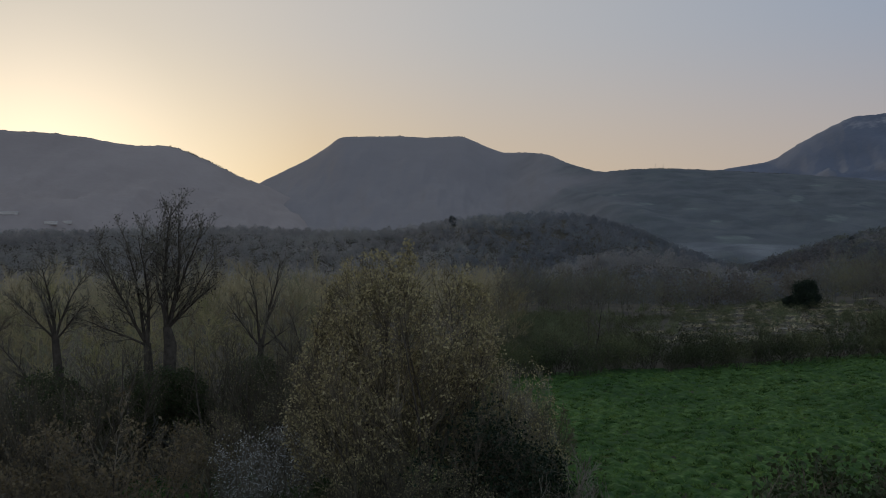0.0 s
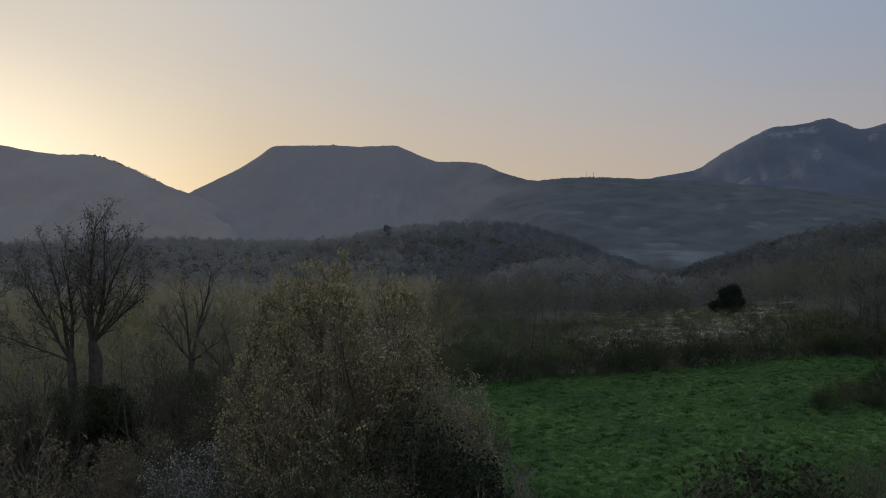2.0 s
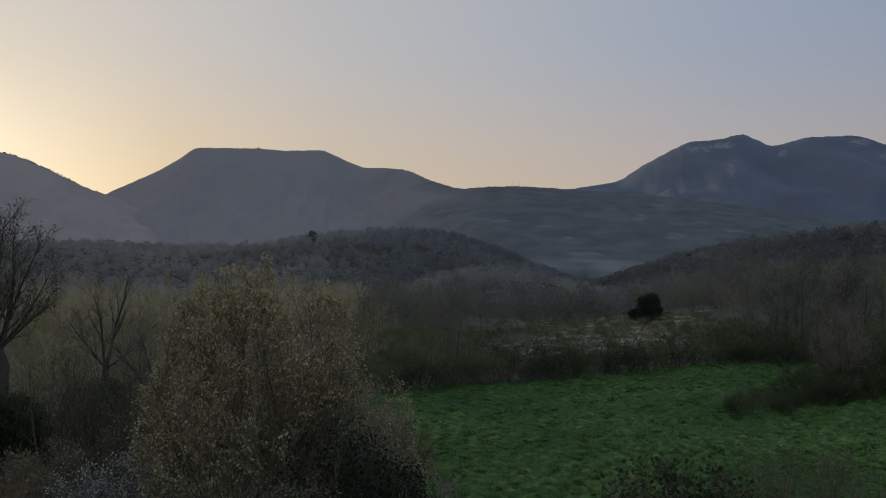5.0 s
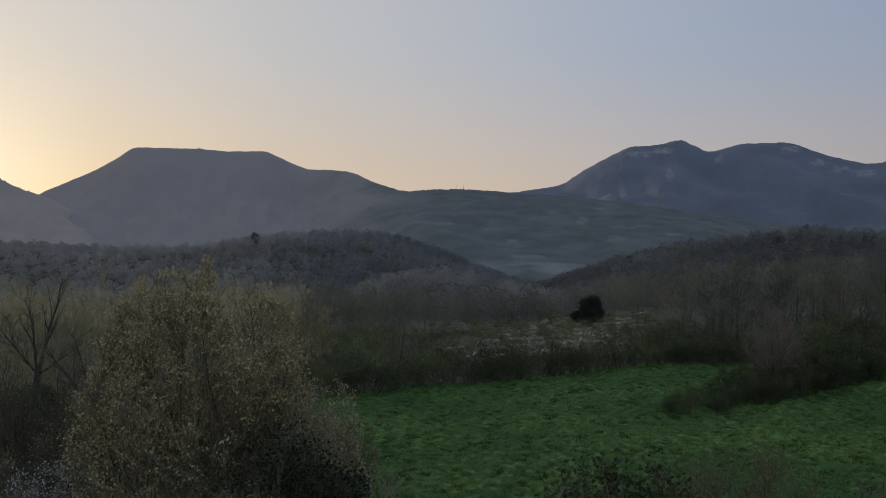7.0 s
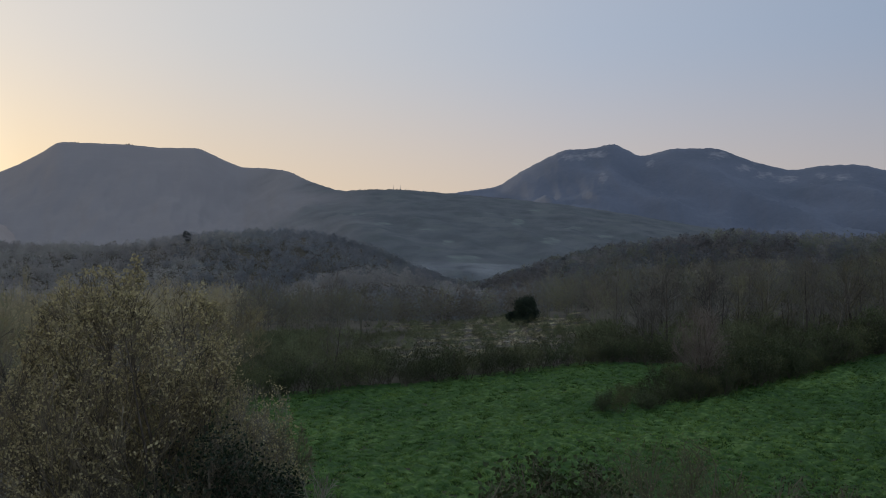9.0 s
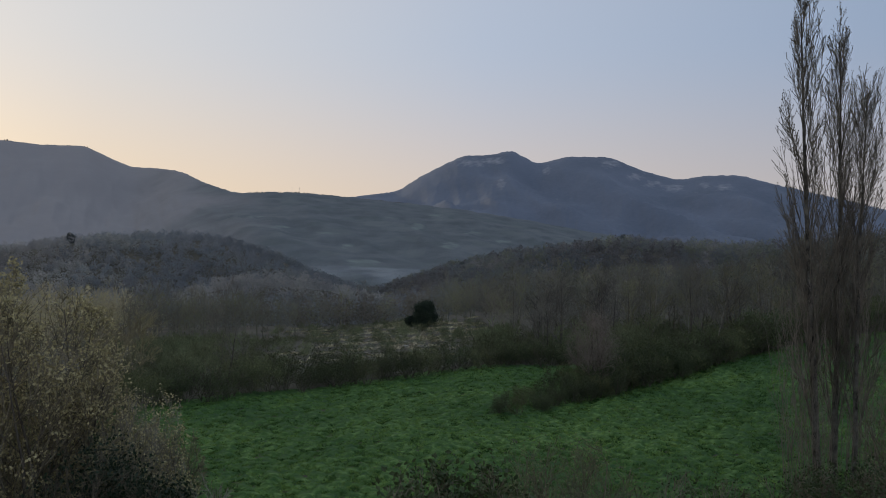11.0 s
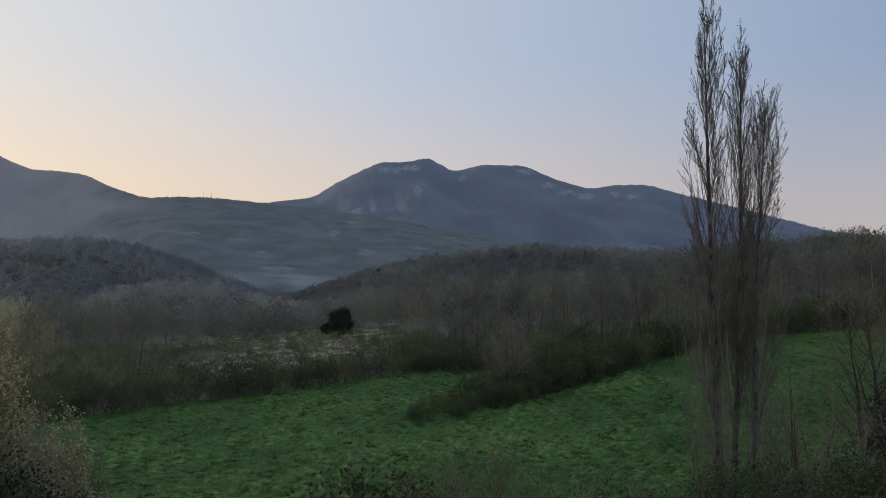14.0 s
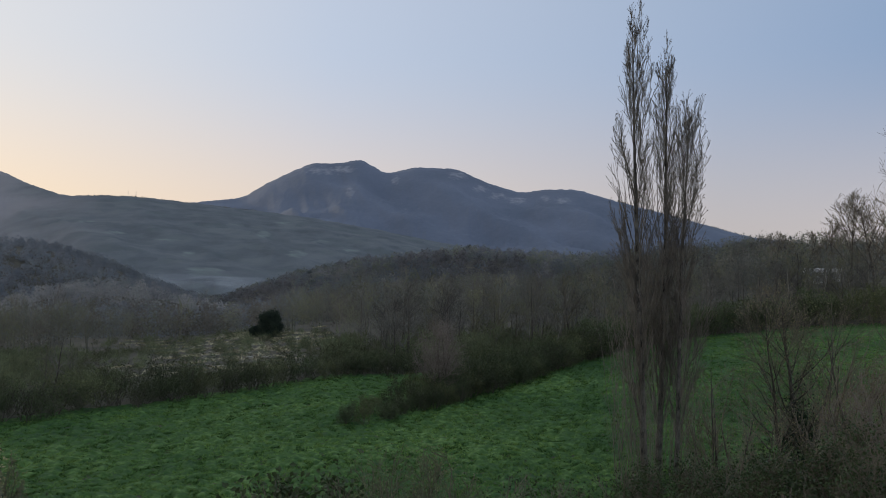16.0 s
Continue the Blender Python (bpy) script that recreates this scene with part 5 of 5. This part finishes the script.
def building(name, place, turn, size, gable, label):
    b = thing(name, place, label, "building", "far buildings")
    b.rotation_euler = (0, 0, radians(turn))
    dx, dy, dz = size
    bm_part("wall", box_bm(dx, dy, dz + 2), HOUSE_WALL, b, (0, 0, -2))
    bm_part("roof", box_bm(dx * 1.06, dy * 1.1, 0.25, gable), ROOF if gable > 1 else HOUSE_WALL, b, (0, 0, dz))
    for i in range(max(2, int(dx / 5)) if gable < 0.65 else 0):
        w = bm_part("window", box_bm(1.1, 0.12, 1.2), MAST, b, (-dx / 2 + dx * (i + 0.5) / max(2, int(dx / 5)), -dy / 2 - 0.03, dz * 0.4))


building("farm_shed", on_surface("mountain_west", -28.8, 1.25), 28, (46, 14, 3.6), 0.7, "long pale farm shed far across the valley")
building("farm_shed", on_surface("mountain_west", -26.4, 0.62), 26, (26, 12, 3.6), 0.7, "pale shed on the far valley floor")
building("farm_shed", on_surface("mountain_west", -25.4, 0.6), 26, (18, 10, 3.6), 0.7, "small pale shed on the far valley floor")
building("cottage", spot_at(62.3, -0.45, 100), -62, (5.5, 4, 1.5), 0.6, "white cottage half hidden by the wood")
for az in (15.0, 15.5):
    m = on_slope(SADDLE, 2500, 1250, -60, 1.1, az, float(ridge(np.array(az), SADDLE)) - 0.02)
    mast = thing("radio_mast", m, "thin radio mast on the ridge", "mast")
    part("pole", mesh_of("pole", *tubes([([(0, 0, -3), (0, 0, 17)], [0.5, 0.25])], 6), MAST), mast)
    part("aerial", mesh_of("aerial", *tubes([([(-1, 0, 14), (1, 0, 14)], [0.2, 0.2])], 4), MAST), mast)


# ---- mist in the valley ----
def mist_bank(az, dist, z, size):
    """A thin bank of mist: nested clear shells, densest in the middle."""
    m = bpy.data.materials.get("thin_mist")
    if not m:
        m = bpy.data.materials.new("thin_mist"); m.use_nodes = True
        n, l = m.node_tree.nodes, m.node_tree.links
        n.remove(n["Principled BSDF"])
        d, t, mx = n.new("ShaderNodeBsdfDiffuse"), n.new("ShaderNodeBsdfTransparent"), n.new("ShaderNodeMixShader")
        d.inputs[0].default_value = (0.75, 0.78, 0.80, 1)
        co, no, mr = n.new("ShaderNodeTexCoord"), n.new("ShaderNodeTexNoise"), n.new("ShaderNodeMapRange")
        no.inputs["Scale"].default_value, no.inputs["Detail"].default_value = 0.012, 5
        l.new(co.outputs["Object"], no.inputs["Vector"]); l.new(no.outputs[0], mr.inputs[0])
        mr.inputs[1].default_value, mr.inputs[2].default_value, mr.inputs[3].default_value, mr.inputs[4].default_value = 0.35, 0.7, 0.0, 0.11
        l.new(mr.outputs[0], mx.inputs[0]); l.new(t.outputs[0], mx.inputs[1]); l.new(d.outputs[0], mx.inputs[2])
        l.new(mx.outputs[0], n["Material Output"].inputs["Surface"])
    lat, lon = np.linspace(-0.5, 0.5, 13) * np.pi, np.linspace(0, 2 * np.pi, 41)
    la, lo = np.meshgrid(lat, lon, indexing="ij")
    ball = np.stack([np.cos(la) * np.cos(lo), np.cos(la) * np.sin(lo), np.sin(la)], -1).reshape(-1, 3)
    ball = ball * (1 + 0.10 * np.sin(3 * lo + 2 * la).ravel()[:, None])
    f = grid_faces(13, 41)
    vs = np.concatenate([ball * np.array(size) * k for k in (0.7, 1.0)])
    fs = np.concatenate([f + i * len(ball) for i in range(2)])
    ob = new("mist_bank", mesh_of("mist_bank", vs, fs, m, True))
    ob.matrix_basis = pose(dist * math.sin(radians(az)), dist * math.cos(radians(az)), z, 0, 0, -az)
    tagged(ob, "thin white mist lying in the valley bottom", "mist", kind="stuff")


mist_bank(21.5, 1380, -36, (150, 170, 22))
mist_bank(17.0, 1500, -30, (170, 150, 18))



# ---- pale limestone boulder among the undergrowth ----
g = np.random.default_rng(91)
bm = bmesh.new()
bmesh.ops.create_icosphere(bm, subdivisions=3, radius=0.32)
for v in bm.verts:
    v.co *= 1 + 0.28 * noise.noise(v.co * 4) + 0.08 * noise.noise(v.co * 13)
    v.co.z *= 0.6
stone = bpy.data.meshes.new("boulder")
bm.to_mesh(stone); bm.free()
stone.materials.append(material("pale_limestone", (0.30, 0.29, 0.27), (0.58, 0.56, 0.52), 0.3, bump=0.02))
boulder = new("boulder", stone)
boulder.location = spot(64.2, 30, 0.12)
tagged(boulder, "pale weathered limestone boulder in rough grass", "rock")


# ---- pale stones among the dead grass of the clearing ----
STONE = material("weathered_stone", (0.17, 0.155, 0.115), (0.36, 0.33, 0.26), 0.5, bump=0.02)
shapes = []
for k in range(4):
    bm = bmesh.new()
    bmesh.ops.create_icosphere(bm, subdivisions=2, radius=0.5)
    for v in bm.verts:
        v.co *= 1 + 0.35 * noise.noise(v.co * 2.6 + Vector((5.0 * k, 0, 0)))
        v.co.z *= 0.45
    me = bpy.data.meshes.new("stone")
    bm.to_mesh(me); bm.free()
    me.materials.append(STONE)
    shapes.append(me)
g = np.random.default_rng(92)
for i in range(60):
    az = float(np.clip(g.normal(22.5, 2.6), 16.5, 28.0))
    q = spot(az, g.uniform(72, 108), 0.05)
    k = 0.25 + 0.55 * g.random() ** 2
    one = new("stone", shapes[int(g.integers(0, 4))])
    one.matrix_basis = pose(*q, 0, 0, g.uniform(0, 360)) @ Matrix.Diagonal((k * g.uniform(0.8, 1.7), k, k, 1))
    tagged(one, "grey-buff limestone lump among dead grass in the clearing", "rock", "clearing stones")


# ---- grassy gap among the shrubs ----
a, r = np.meshgrid(np.radians(np.arange(-23, -12.9, 0.4)), np.linspace(17, 31, 40))
x, y = r * np.sin(a), r * np.cos(a)
z = ground(x, y) + 0.05 + 0.05 * wave(x, y, 1.1, 83, 2)
tagged(new("lawn_gap", mesh_of("lawn_gap", np.stack([x, y, z], -1).reshape(-1, 3), grid_faces(40, a.shape[1]), GRASS, True)), "small green grassy gap between the shrubs", "grass", kind="structure")
